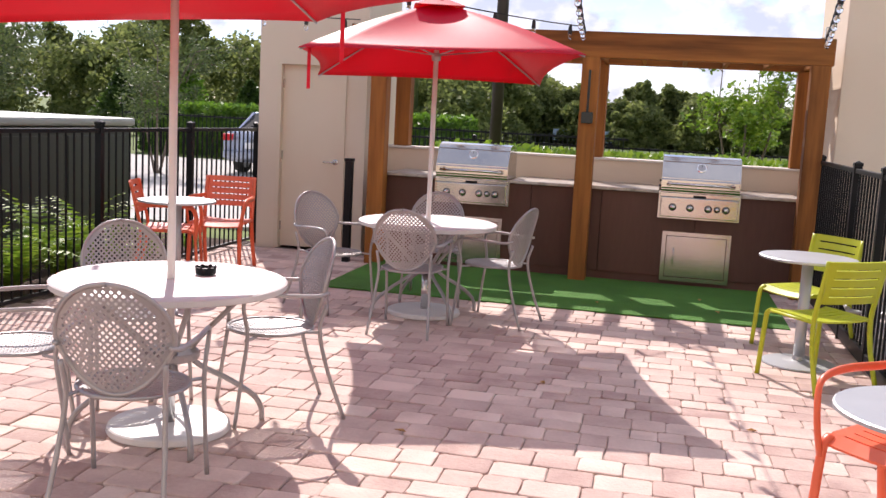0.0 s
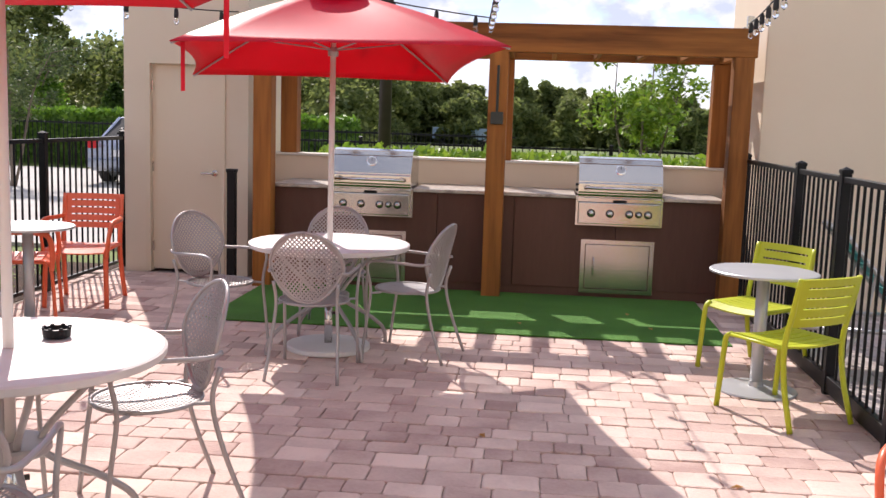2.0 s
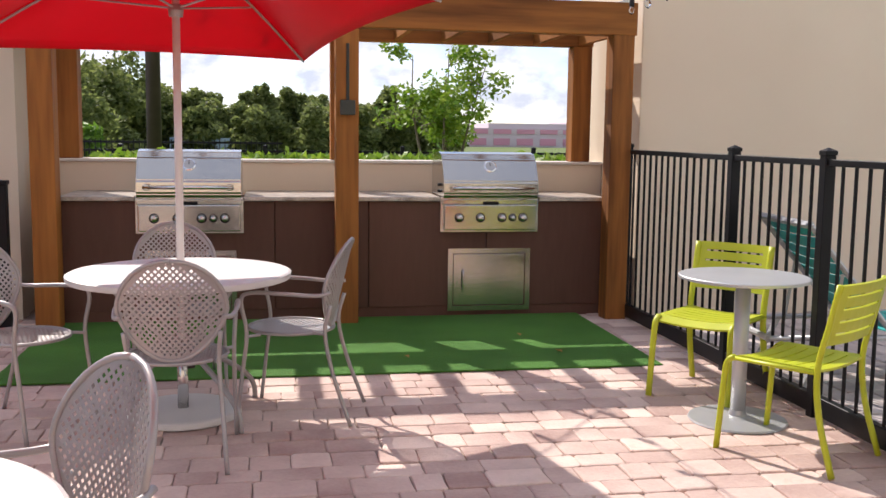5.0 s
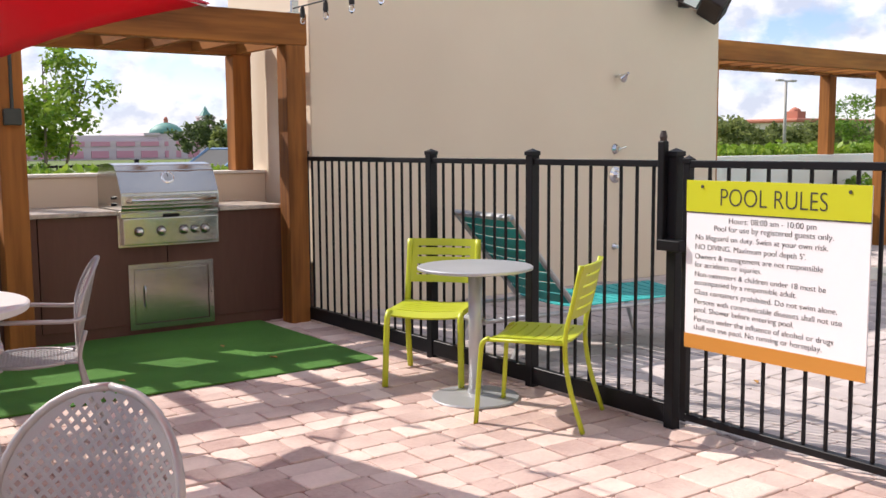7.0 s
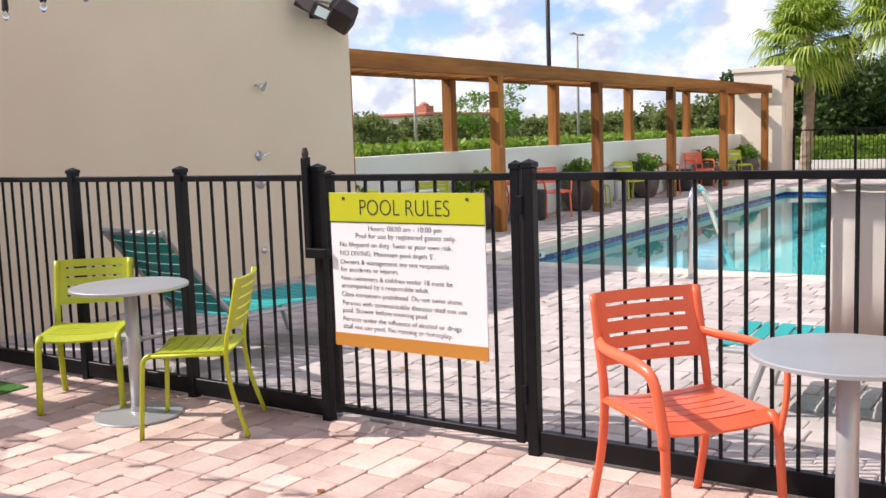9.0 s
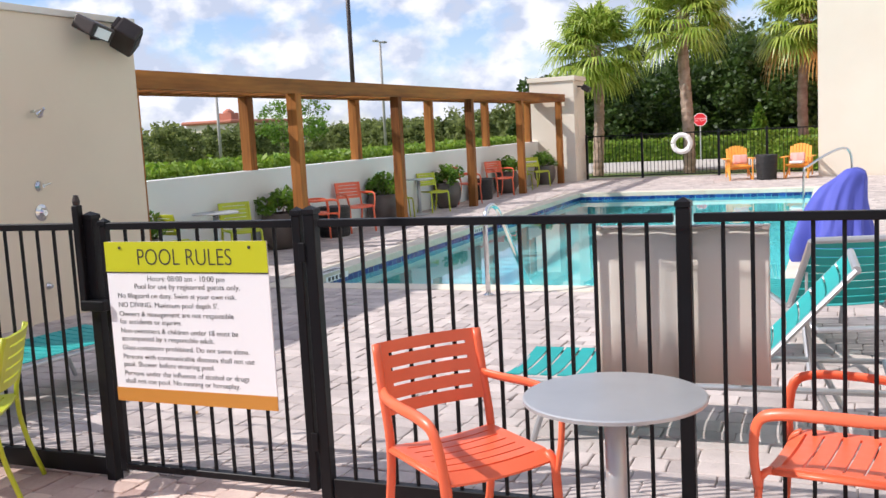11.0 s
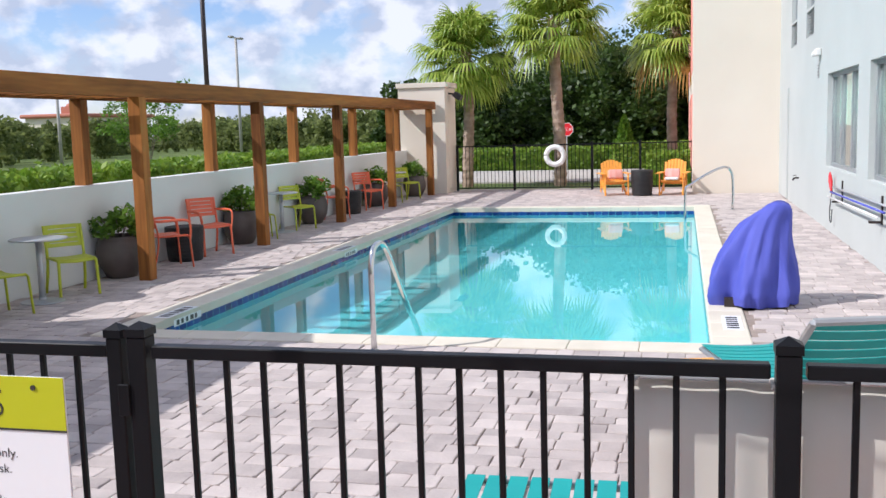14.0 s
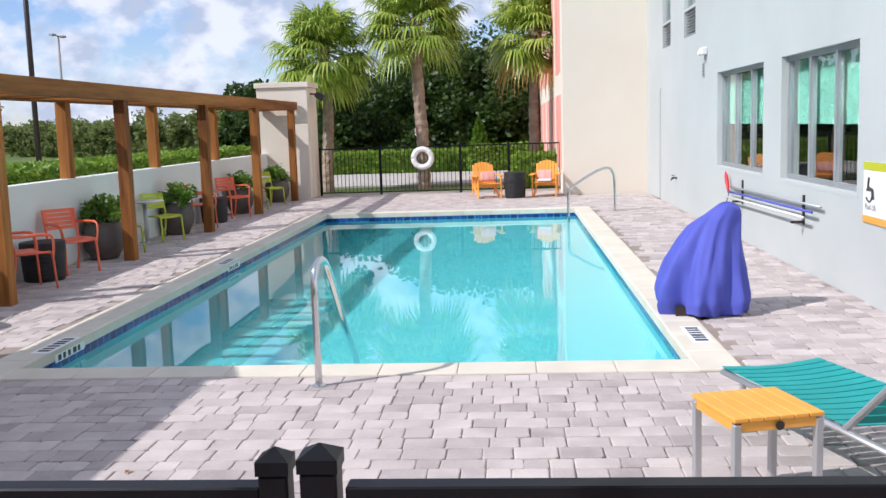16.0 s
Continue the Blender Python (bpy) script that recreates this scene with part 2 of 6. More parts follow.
DOORPAINT = surf("cream_door_paint", (0.66, 0.57, 0.43), (0.71, 0.62, 0.48), 0.45, big=1.2, fine=120, bump=0.05)
COPING = surf("pool_coping", (0.60, 0.54, 0.44), (0.74, 0.68, 0.57), 0.8, big=2.5, fine=90, bump=0.3, spread=0.3)
PLASTER = surf("pool_plaster", (0.085, 0.46, 0.50), (0.12, 0.53, 0.57), 0.7, big=0.6, fine=20, bump=0.05)
TILE = surf("blue_pool_tile", (0.008, 0.03, 0.16), (0.02, 0.09, 0.34), 0.15, big=5, fine=30, bump=0.03, spread=0.9, island=True)
POT = surf("grey_brown_pot", (0.075, 0.060, 0.052), (0.14, 0.112, 0.098), 0.55, big=5, fine=90, bump=0.2)
WICKER = surf("dark_wicker", (0.006, 0.006, 0.007), (0.028, 0.026, 0.026), 0.6, big=6, fine=70, bump=0.9, stretch=(1, 1, 3), depth=0.008)
COVER = surf("blue_cover_cloth", (0.065, 0.08, 0.41), (0.10, 0.115, 0.50), 0.75, big=3, fine=300, bump=0.2)
ADIR = surf("orange_wood", (0.84, 0.30, 0.03), (0.92, 0.42, 0.07), 0.5, big=3, fine=40, bump=0.15)
TABLEWOOD = surf("orange_slat", (0.78, 0.33, 0.04), (0.88, 0.44, 0.08), 0.5, big=3, fine=40, bump=0.15)
SIGN_LIME = surf("sign_lime", (0.50, 0.52, 0.01), (0.54, 0.56, 0.02), 0.4, big=1, fine=30, bump=0.0)
SIGN_WHITE = surf("sign_white", (0.84, 0.84, 0.85), (0.88, 0.88, 0.88), 0.4, big=1, fine=30, bump=0.0)
SIGN_FOOT = surf("sign_foot_wood", (0.50, 0.20, 0.025), (0.62, 0.28, 0.05), 0.5, big=3, fine=40, bump=0.1, stretch=(1, 0.1, 1))
INK = surf("dark_ink", (0.03, 0.03, 0.03), (0.05, 0.045, 0.03), 0.6, big=1, fine=30, bump=0.0)
RED_PAINT = surf("red_paint", (0.62, 0.01, 0.02), (0.70, 0.02, 0.03), 0.45, big=2, fine=60, bump=0.0)
LEAF = surf("leaf_green", (0.055, 0.14, 0.012), (0.20, 0.36, 0.035), 0.55, big=1.3, fine=9, bump=0.0, spread=0.8, island=True, trans=0.4)
LEAF_DARK = surf("dark_leaf", (0.036, 0.066, 0.022), (0.150, 0.200, 0.062), 0.6, big=0.25, fine=3, bump=0.0, spread=0.7, island=True, trans=0.4)
LEAF_BRIGHT = surf("bright_leaf", (0.10, 0.22, 0.015), (0.30, 0.42, 0.05), 0.5, big=1.3, fine=9, bump=0.0, spread=0.8, island=True, trans=0.4)
WOODS = surf("olive_woodland_leaf", (0.085, 0.125, 0.038), (0.29, 0.33, 0.10), 0.7, big=0.22, fine=3, bump=0.0, spread=0.8, island=True, trans=0.52)
OAK = surf("oak_leaf", (0.015, 0.040, 0.007), (0.082, 0.145, 0.024), 0.5, big=0.35, fine=4, bump=0.0, spread=0.7, island=True, trans=0.4)
PALM = surf("palm_frond", (0.15, 0.27, 0.02), (0.54, 0.62, 0.13), 0.38, big=0.8, fine=6, bump=0.0, spread=0.7, island=True, trans=0.4)
PALM_DRY = surf("dry_palm_frond", (0.45, 0.22, 0.05), (0.66, 0.40, 0.13), 0.7, big=0.8, fine=6, bump=0.0, spread=0.7, island=True, trans=0.4)
BARK = surf("bark", (0.10, 0.075, 0.055), (0.25, 0.20, 0.16), 0.9, big=3, fine=16, bump=0.9, stretch=(1, 1, 0.35), depth=0.03)
GRASS = surf("lawn", (0.05, 0.10, 0.015), (0.16, 0.20, 0.04), 0.9, big=0.3, fine=30, bump=0.6, depth=0.03)
CONCRETE = surf("concrete", (0.36, 0.34, 0.31), (0.50, 0.48, 0.44), 0.85, big=1, fine=90, bump=0.3)
SOIL = surf("mulch", (0.035, 0.018, 0.010), (0.10, 0.05, 0.03), 0.95, big=6, fine=60, bump=1.0, depth=0.03)
UTIL = surf("dark_green_enamel", (0.018, 0.025, 0.02), (0.03, 0.04, 0.032), 0.4, big=2, fine=80, bump=0.05)
UTIL_TOP = surf("pale_green_enamel", (0.30, 0.34, 0.31), (0.40, 0.43, 0.40), 0.45, big=2, fine=80, bump=0.05)
RUBBER = surf("black_rubber", (0.012, 0.012, 0.012), (0.03, 0.03, 0.03), 0.8, big=4, fine=80, bump=0.2)
BRONZE = surf("dark_bronze", (0.03, 0.022, 0.02), (0.06, 0.045, 0.04), 0.45, 0.3, big=4, fine=80, bump=0.05)
CLOTH = surf("grey_beige_cloth", (0.74, 0.70, 0.63), (0.81, 0.77, 0.70), 0.85, big=2, fine=400, bump=0.05, trans=0.3)
CARPAINT = surf("silver_blue_car_paint", (0.38, 0.43, 0.55), (0.44, 0.49, 0.60), 0.25, 0.4, big=1, fine=50, bump=0.0, coat=0.6)
CARBLUE = surf("blue_car_paint", (0.10, 0.20, 0.33), (0.13, 0.24, 0.38), 0.25, 0.3, big=1, fine=50, bump=0.0, coat=0.6)
MALL = surf("pale_pink_render", (0.60, 0.50, 0.52), (0.66, 0.56, 0.58), 0.8, big=0.05, fine=3, bump=0.0)
MALL_PINK = surf("pink_render", (0.62, 0.28, 0.36), (0.68, 0.33, 0.40), 0.8, big=0.05, fine=3, bump=0.0)
TERRACOTTA = surf("terracotta_roof", (0.42, 0.14, 0.09), (0.52, 0.20, 0.13), 0.8, big=0.2, fine=6, bump=0.0)
DOME = surf("green_copper", (0.10, 0.26, 0.22), (0.14, 0.32, 0.27), 0.6, big=0.5, fine=6, bump=0.0)
TRAILER = surf("pale_blue_trailer", (0.42, 0.58, 0.74), (0.50, 0.66, 0.80), 0.5, big=0.5, fine=10, bump=0.0)
SHADE = surf("mint_roller_blind", (0.20, 0.48, 0.38), (0.24, 0.53, 0.43), 0.8, big=2, fine=200, bump=0.1)
# Near-black colour standing in for the shade of unlit insides behind glass.
DARK = surf("painted_dark_interior", (0.02, 0.022, 0.024), (0.04, 0.042, 0.044), 0.8, big=1, fine=20, bump=0.0)
WINFRAME = surf("grey_window_frame", (0.30, 0.32, 0.33), (0.38, 0.40, 0.41), 0.4, 0.3, big=3, fine=80, bump=0.0)


for wood in (TIMBER_X, TIMBER_Y, TIMBER_Z):
    wood.node_tree.nodes["Principled BSDF"].inputs["Specular IOR Level"].default_value = 0.25
BLACK.node_tree.nodes["Principled BSDF"].inputs["Specular IOR Level"].default_value = 0.22
PANEL.node_tree.nodes["Principled BSDF"].inputs["Specular IOR Level"].default_value = 0.25
RED.node_tree.nodes["Principled BSDF"].inputs["Specular IOR Level"].default_value = 0.55
STUCCO_H = surf("pale_grey_stucco", (0.45, 0.475, 0.455), (0.53, 0.55, 0.53), 0.9, big=0.5, fine=140, bump=0.3, depth=0.003)
PALM_BARK = surf("palm_bark", (0.24, 0.155, 0.115), (0.56, 0.43, 0.34), 0.9, big=3, fine=18, bump=1.0, stretch=(1, 1, 1.6), depth=0.03)


def glassy(name, tint, rough, ior, transmission=1.0):
    m = bpy.data.materials.new(name)
    m.use_nodes = True
    p = m.node_tree.nodes["Principled BSDF"]
    p.inputs["Base Color"].default_value = (*tint, 1)
    p.inputs["Roughness"].default_value, p.inputs["IOR"].default_value = rough, ior
    p.inputs["Transmission Weight"].default_value = transmission
    return m


GLASS = glassy("window_glass", (0.85, 0.93, 0.92), 0.0, 1.45)
BULB = glassy("bulb_glass", (0.95, 0.95, 0.93), 0.05, 1.45)
WATER = glassy("pool_water", (0.80, 0.98, 0.98), 0.0, 1.33)
wt = WATER.node_tree
w_t = wt.nodes.new("ShaderNodeTexNoise")
w_t.inputs["Scale"].default_value, w_t.inputs["Detail"].default_value = 1.3, 3
w_c = wt.nodes.new("ShaderNodeTexCoord")
w_b = wt.nodes.new("ShaderNodeBump")
w_b.inputs["Strength"].default_value, w_b.inputs["Distance"].default_value = 0.05, 0.02
wt.links.new(w_c.outputs["Object"], w_t.inputs["Vector"])
wt.links.new(w_t.outputs["Fac"], w_b.inputs["Height"])
wt.links.new(w_b.outputs["Normal"], wt.nodes["Principled BSDF"].inputs["Normal"])


def structure(name, bm, material, label, category, smooth=False):
    return tagged(part(name, bm, material, None, "", smooth), label, category, kind="structure")


# ---- ground ----
def slab_round(x0, x1, y0, y1, hx0, hx1, hy0, hy1, z0, z1):
    """A slab with a rectangular hole."""
    bm = bmesh.new()
    box(bm, x0, hx0, y0, y1, z0, z1)
    box(bm, hx1, x1, y0, y1, z0, z1)
    box(bm, hx0, hx1, y0, hy0, z0, z1)
    box(bm, hx0, hx1, hy1, y1, z0, z1)
    return bm


PX0, PX1, PY0, PY1 = 8.24, 21.95, 3.32, 8.82
COPE = 0.32
structure("ground", slab_round(-900, 900, -900, 900, PX0 - 0.2, PX1 + 0.2, PY0 - 0.2, PY1 + 0.2, -0.5, -0.10), GRASS, "patchy green lawn reaching to the horizon", "lawn")
court = structure("pavement_court", boxed(-4.02, 2.2, -4.0, 11.2, -0.09, -0.014), SAND, "sand bed of the pink-brown paver patio", "paving")
deck = structure("pavement_pool", slab_round(2.2, 28.6, 1.1, 11.3, PX0 - COPE, PX1 + COPE, PY0 - COPE, PY1 + COPE, -0.09, -0.014), SAND, "sand bed of the grey-pink paver pool deck", "paving")

# parking lot and street
structure("road_parking", boxed(-40, -4.6, 12.5, 27, -0.1, -0.05), CONCRETE, "sunlit pale concrete parking lot", "parking lot")
structure("road_street", boxed(32.9, 41.0, -40, 60, -0.1, -0.05), CONCRETE, "pale sunlit street beyond the pool fence", "street")

# ---- pool ----
bm = bmesh.new()
D = -1.45
x0, x1, y0, y1 = PX0, PX1, PY0, PY1
bottom = box(bm, x0 - .15, x1 + .15, y0 - .15, y1 + .15, D - .15, D)
for v in bottom:
    if v.co.x < x0 and v.co.z > D - .1:
        v.co.z = -.92
for a in ((x0 - .15, x0, y0 - .15, y1 + .15, D, -.04), (x1, x1 + .15, y0 - .15, y1 + .15, D, -.04), (x0, x1, y0 - .15, y0, D, -.04), (x0, x1, y1, y1 + .15, D, -.04)):
    box(bm, *a)
for k in range(3):
    box(bm, x0, x0 + 0.35 * (3 - k), 5.3, 6.9, D, -0.35 - 0.33 * k)
basin = structure("pool_basin", bm, PLASTER, "turquoise plastered swimming pool basin", "pool")
bm = bmesh.new()
vs = [bm.verts.new(v) for v in ((x0, y0, -0.17), (x1, y0, -0.17), (x1, y1, -0.17), (x0, y1, -0.17))]
bm.faces.new(vs)
water = structure("water", bm, WATER, "still clear turquoise pool water", "water")
water.visible_shadow = False
# waterline tiles
bm = bmesh.new()
def tile_row(bm, p, q, inward):
    p, q, inward = Vector(p), Vector(q), Vector(inward)
    n = int((q - p).length / 0.155)
    d = (q - p) / n
    u = d.normalized()
    for k in range(n):
        a = p + d * k + u * 0.004
        b = p + d * (k + 1) - u * 0.004
        lo, hi = -0.22, -0.03
        pts = [a + inward * .008, b + inward * .008]
        v = [bm.verts.new((s.x, s.y, z)) for z in (lo, hi) for s in pts]
        bm.faces.new((v[0], v[1], v[3], v[2]))
tile_row(bm, (x0, y0, 0), (x0, y1, 0), (1, 0, 0))
tile_row(bm, (x1, y0, 0), (x1, y1, 0), (-1, 0, 0))
tile_row(bm, (x0, y0, 0), (x1, y0, 0), (0, 1, 0))
tile_row(bm, (x0, y1, 0), (x1, y1, 0), (0, -1, 0))
tiles = part("waterline_tiles", bm, TILE, basin, "dark blue glazed waterline tiles")
tiles["kind"] = "stuff"

# ---- walls and buildings ----
def wall_thing(name, label, category):
    return thing(name, (0, 0, 0), 0, label, category, kind="structure")


# shower wall between the patio and the pool pergola
w = wall_thing("wall_shower", "tall plain beige stucco wall with a slim cap", "wall")
part("wall_body", boxed(2.20, 7.38, 10.25, 11.85, -0.1, 3.10, 0.01), STUCCO, w)
part("wall_cap", boxed(2.17, 7.41, 10.22, 11.88, 3.10, 3.17, 0.008), STUCCO_L, w, "pale stucco cap")
# service block with the door
w = wall_thing("wall_service", "tall beige stucco service block with a door opening", "wall")
DX0, DX1, DZ = -3.64, -2.83, 2.11
for q in ((-3.86, DX0, 10.65, 10.85, -0.1, 3.2), (DX1, -2.60, 10.65, 10.85, -0.1, 3.2), (DX0, DX1, 10.65, 10.85, DZ, 3.2), (-3.86, -3.71, 10.85, 12.0, -0.1, 3.2), (-2.77, -2.62, 10.85, 12.0, -0.1, 3.2), (-3.71, -2.77, 11.85, 12.0, -0.1, 3.2)):
    part("wall_body", boxed(*q), STUCCO_S, w)
part("wall_roof", boxed(-3.88, -2.58, 10.63, 12.02, 3.2, 3.3), STUCCO_L, w)
d = wall_thing("door_1", "closed cream painted metal service door", "door")
part("door_leaf", boxed(DX0 + 0.05, DX1 - 0.05, 10.70, 10.74, 0.02, DZ - 0.05, 0.003), DOORPAINT, d)
bm = bmesh.new()
box(bm, DX0, DX0 + 0.05, 10.63, 10.76, 0, DZ)
box(bm, DX1 - 0.05, DX1, 10.63, 10.76, 0, DZ)
box(bm, DX0 + 0.05, DX1 - 0.05, 10.63, 10.76, DZ - 0.05, DZ)
part("door_frame", bm, DOORPAINT, d)
for z in (0.25, 1.05, 1.85):
    part("hinge", moved(lathe([(0.011, -0.05), (0.011, 0.05)], 8), pose(DX0 + 0.055, 10.69, z)), STEEL, d)
h = part("door_handle", tubed([(DX1 - 0.12, 10.70, 1.0), (DX1 - 0.12, 10.64, 1.0), (DX1 - 0.15, 10.63, 1.0), (DX1 - 0.24, 10.63, 1.0)], 0.010), STEEL, d, "stainless lever handle", True)
part("rose", moved(lathe([(0.032, 0), (0.032, 0.012), (0.02, 0.016)], 16), pose(DX1 - 0.12, 10.70, 1.0, 90)), STEEL, h)
# low walls
w = wall_thing("wall_kitchen_low", "low beige stucco wall behind the grills", "wall")
part("wall_body", boxed(-2.62, 2.20, 11.13, 11.33, -0.1, 1.195, 0.008), STUCCO, w)
part("wall_cap", boxed(-2.62, 2.20, 11.10, 11.36, 1.195, 1.22, 0.006), STUCCO_L, w)
w = wall_thing("wall_pool_low", "low off-white stucco wall behind the pool pergola", "wall")
part("wall_body", boxed(7.38, 26.95, 11.32, 11.52, -0.1, 1.26, 0.01), STUCCO_W, w)
w = wall_thing("wall_column", "stout off-white stucco column with a cap", "column")
part("wall_body", boxed(26.9, 28.2, 10.15, 11.53, -0.1, 3.02, 0.01), STUCCO_C, w)
part("wall_cap", boxed(26.85, 28.25, 10.10, 11.58, 3.02, 3.16, 0.01), STUCCO_C, w)
part("panel_door", boxed(27.25, 27.85, 10.135, 10.15, 0.1, 2.1, 0.004), STUCCO_C, w)

# hotel
hotel = wall_thing("wall_hotel", "pale grey stucco hotel facade beside the pool", "hotel")
WY = 1.19
wins = [(10.84, 13.67, 1.06, 2.62), (14.57, 17.58, 1.06, 2.62)]
ups = [(16.4, 17.5, 4.05, 5.7), (19.55, 20.75, 3.45, 5.3), (22.4, 23.5, 3.45, 5.3), (12.6, 13.7, 4.05, 5.7), (9.0, 10.1, 4.05, 5.7)]
holes = sorted(wins + ups)
xs = sorted({5.0, 26.05} | {v for h in holes for v in h[:2]})
zs = sorted({-0.1, 11.0} | {v for h in holes for v in h[2:]})
bm = bmesh.new()
for xa, xb in zip(xs, xs[1:]):
    for za, zb in zip(zs, zs[1:]):
        if not any(h[0] <= xa and xb <= h[1] and h[2] <= za and zb <= h[3] for h in holes):
            box(bm, xa, xb, WY - 0.25, WY, za, zb)
part("wall_body", bm, STUCCO_H, hotel)
bm = bmesh.new()
box(bm, 4.8, 26.05, -6.0, -5.8, -0.1, 11)
box(bm, 4.8, 5.0, -5.8, WY, -0.1, 11)
box(bm, 4.8, 26.05, -5.8, WY - 0.25, 11.0, 11.2)
box(bm, 5.0, 26.05, -5.8, WY - 0.3, -0.1, -0.02)
part("wall_rear", bm, STUCCO_H, hotel)
part("parapet", boxed(4.7, 26.15, WY - 0.3, WY + 0.05, 10.9, 11.3), STUCCO_H, hotel)


def hotel_window(name, x0, x1, z0, z1, panes, blind, label):
    w = wall_thing(name, label, "window")
    fr = bmesh.new()
    yb = WY - 0.16
    box(fr, x0, x0 + .06, yb, yb + .08, z0, z1)
    box(fr, x1 - .06, x1, yb, yb + .08, z0, z1)
    box(fr, x0 + .06, x1 - .06, yb, yb + .08, z1 - .06, z1)
    box(fr, x0 + .06, x1 - .06, yb, yb + .08, z0, z0 + .06)
    for k in range(1, panes):
        x = x0 + (x1 - x0) * k / panes
        box(fr, x - .035, x + .035, yb - .002, yb + .082, z0 + .06, z1 - .06)
    part("window_frame", fr, WINFRAME, w)
    for k in range(panes):
        a, b = x0 + (x1 - x0) * k / panes + .03, x0 + (x1 - x0) * (k + 1) / panes - .03
        p = part("pane", boxed(a, b, yb + .03, yb + .045, z0 + .05, z1 - .05), GLASS, w)
        p.visible_shadow = False
    part("window_sill", boxed(x0 - .03, x1 + .03, yb + .08, WY + .004, z0 - .05, z0 - .004, .002), STUCCO_H, w)
    if blind:
        part("roller_blind", boxed(x0 + .07, x1 - .07, yb - .06, yb - .045, z1 - blind, z1 - .06), SHADE, w, "mint green roller blind, half lowered")
    # Closed box added behind the panes; its dark colour paints the room's shade.
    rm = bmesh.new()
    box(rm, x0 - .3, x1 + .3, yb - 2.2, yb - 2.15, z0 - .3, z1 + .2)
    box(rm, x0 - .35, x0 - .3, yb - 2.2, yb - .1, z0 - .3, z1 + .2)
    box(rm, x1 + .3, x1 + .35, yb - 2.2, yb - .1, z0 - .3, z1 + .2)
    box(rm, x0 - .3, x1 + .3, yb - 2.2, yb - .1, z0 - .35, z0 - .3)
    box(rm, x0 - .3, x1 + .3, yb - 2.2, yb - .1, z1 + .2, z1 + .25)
    part("room_shade_box", rm, DARK, w)
    return w


for i, h in enumerate(sorted(wins)):
    hotel_window("window_%d" % (i + 1), *h, 3, 0.86, "three-pane grey-framed window with mint blinds half lowered")
for i, h in enumerate(sorted(ups)):
    w = hotel_window("window_%d" % (i + 3), h[0], h[1], h[2] + .55, h[3], 1, 0, "grey-framed upper hotel window above a louvred vent")
    fr = bmesh.new()
    for k in range(9):
        box(fr, h[0] + .05, h[1] - .05, WY - .12, WY - .03, h[2] + .03 + .058 * k, h[2] + .045 + .058 * k, pose(0, 0, 0))
    box(fr, h[0], h[1], WY - .16, WY - .13, h[2], h[2] + .5)
    part("vent_louvre", fr, WINFRAME, w, "grey louvred air vent")
d = wall_thing("door_2", "pale grey flush door in the hotel facade", "door")
part("door_leaf", boxed(23.9, 25.0, WY + .004, WY + .03, 0.02, 2.5, .004), STUCCO_H, d)
part("door_frame", boxed(23.82, 25.08, WY + .001, WY + .018, 0.0, 2.58, .004), STUCCO_H, d)
jut = wall_thing("wall_hotel_wing", "tall cream stucco hotel wing with coral panels", "hotel wing")
part("wall_body", boxed(26.05, 48.0, -6.0, 3.33, -0.1, 11.0), STUCCO_C, jut)
for k in range(5):
    for z0, z1 in ((0.6, 2.6), (3.2, 5.6), (6.2, 8.6)):
        pn = part("coral_panel", boxed(27.0 + 3.6 * k, 29.6 + 3.6 * k, 3.33, 3.342, z0, z1), CORAL, jut)
        if k == 0:
            part("panel_rib", boxed(28.25, 28.33, 3.342, 3.37, z0, z1), CORAL, pn)
# walls that close the patio behind the walker
w = wall_thing("wall_patio_rear", "plain beige stucco wall closing the patio", "wall")
part("wall_body", boxed(-8.0, 4.8, -4.3, -4.0, -0.1, 5.0), STUCCO, w)

# ---- fences ----
def fence_post(name, x, y, z, s=0.060, parent=None, h=1.40):
    p = part(name, boxed(x - s / 2, x + s / 2, y - s / 2, y + s / 2, z, h, 0.004, 1), BLACK, parent)
    c = bmesh.new()
    box(c, x - s / 2 - .003, x + s / 2 + .003, y - s / 2 - .003, y + s / 2 + .003, h, h + .022)
    a = [c.verts.new((x + dx * (s / 2 + .002), y + dy * (s / 2 + .002), h + .022)) for dx, dy in ((-1, -1), (1, -1), (1, 1), (-1, 1))]
    t = c.verts.new((x, y, h + .04))
    for k in range(4):
        c.faces.new((a[k], a[(k + 1) % 4], t))
    part("cap", c, BLACK, p)
    return p


def fence_run(parent, along, fixed, a, b, z_low=0.05, top=1.38, gap=0.108, low_h=0.085, bar=0.016, low_w=0.045):
    """Rails and bars between two posts at a and b."""
    def bx(u0, u1, v, z0, z1):
        return boxed(u0, u1, fixed - v, fixed + v, z0, z1, .003, 1) if along == "x" else boxed(fixed - v, fixed + v, u0, u1, z0, z1, .003, 1)
    part("top_rail", bx(a, b, .02, top - .035, top), BLACK, parent)
    part("bottom_rail", bx(a, b, low_w / 2, z_low, z_low + low_h), BLACK, parent)
    n = max(1, round((b - a) / gap))
    for k in range(1, n):
        u = a + (b - a) * k / n
        part("bar", bx(u - bar / 2, u + bar / 2, bar / 2, z_low + low_h, top - .035), BLACK, parent)


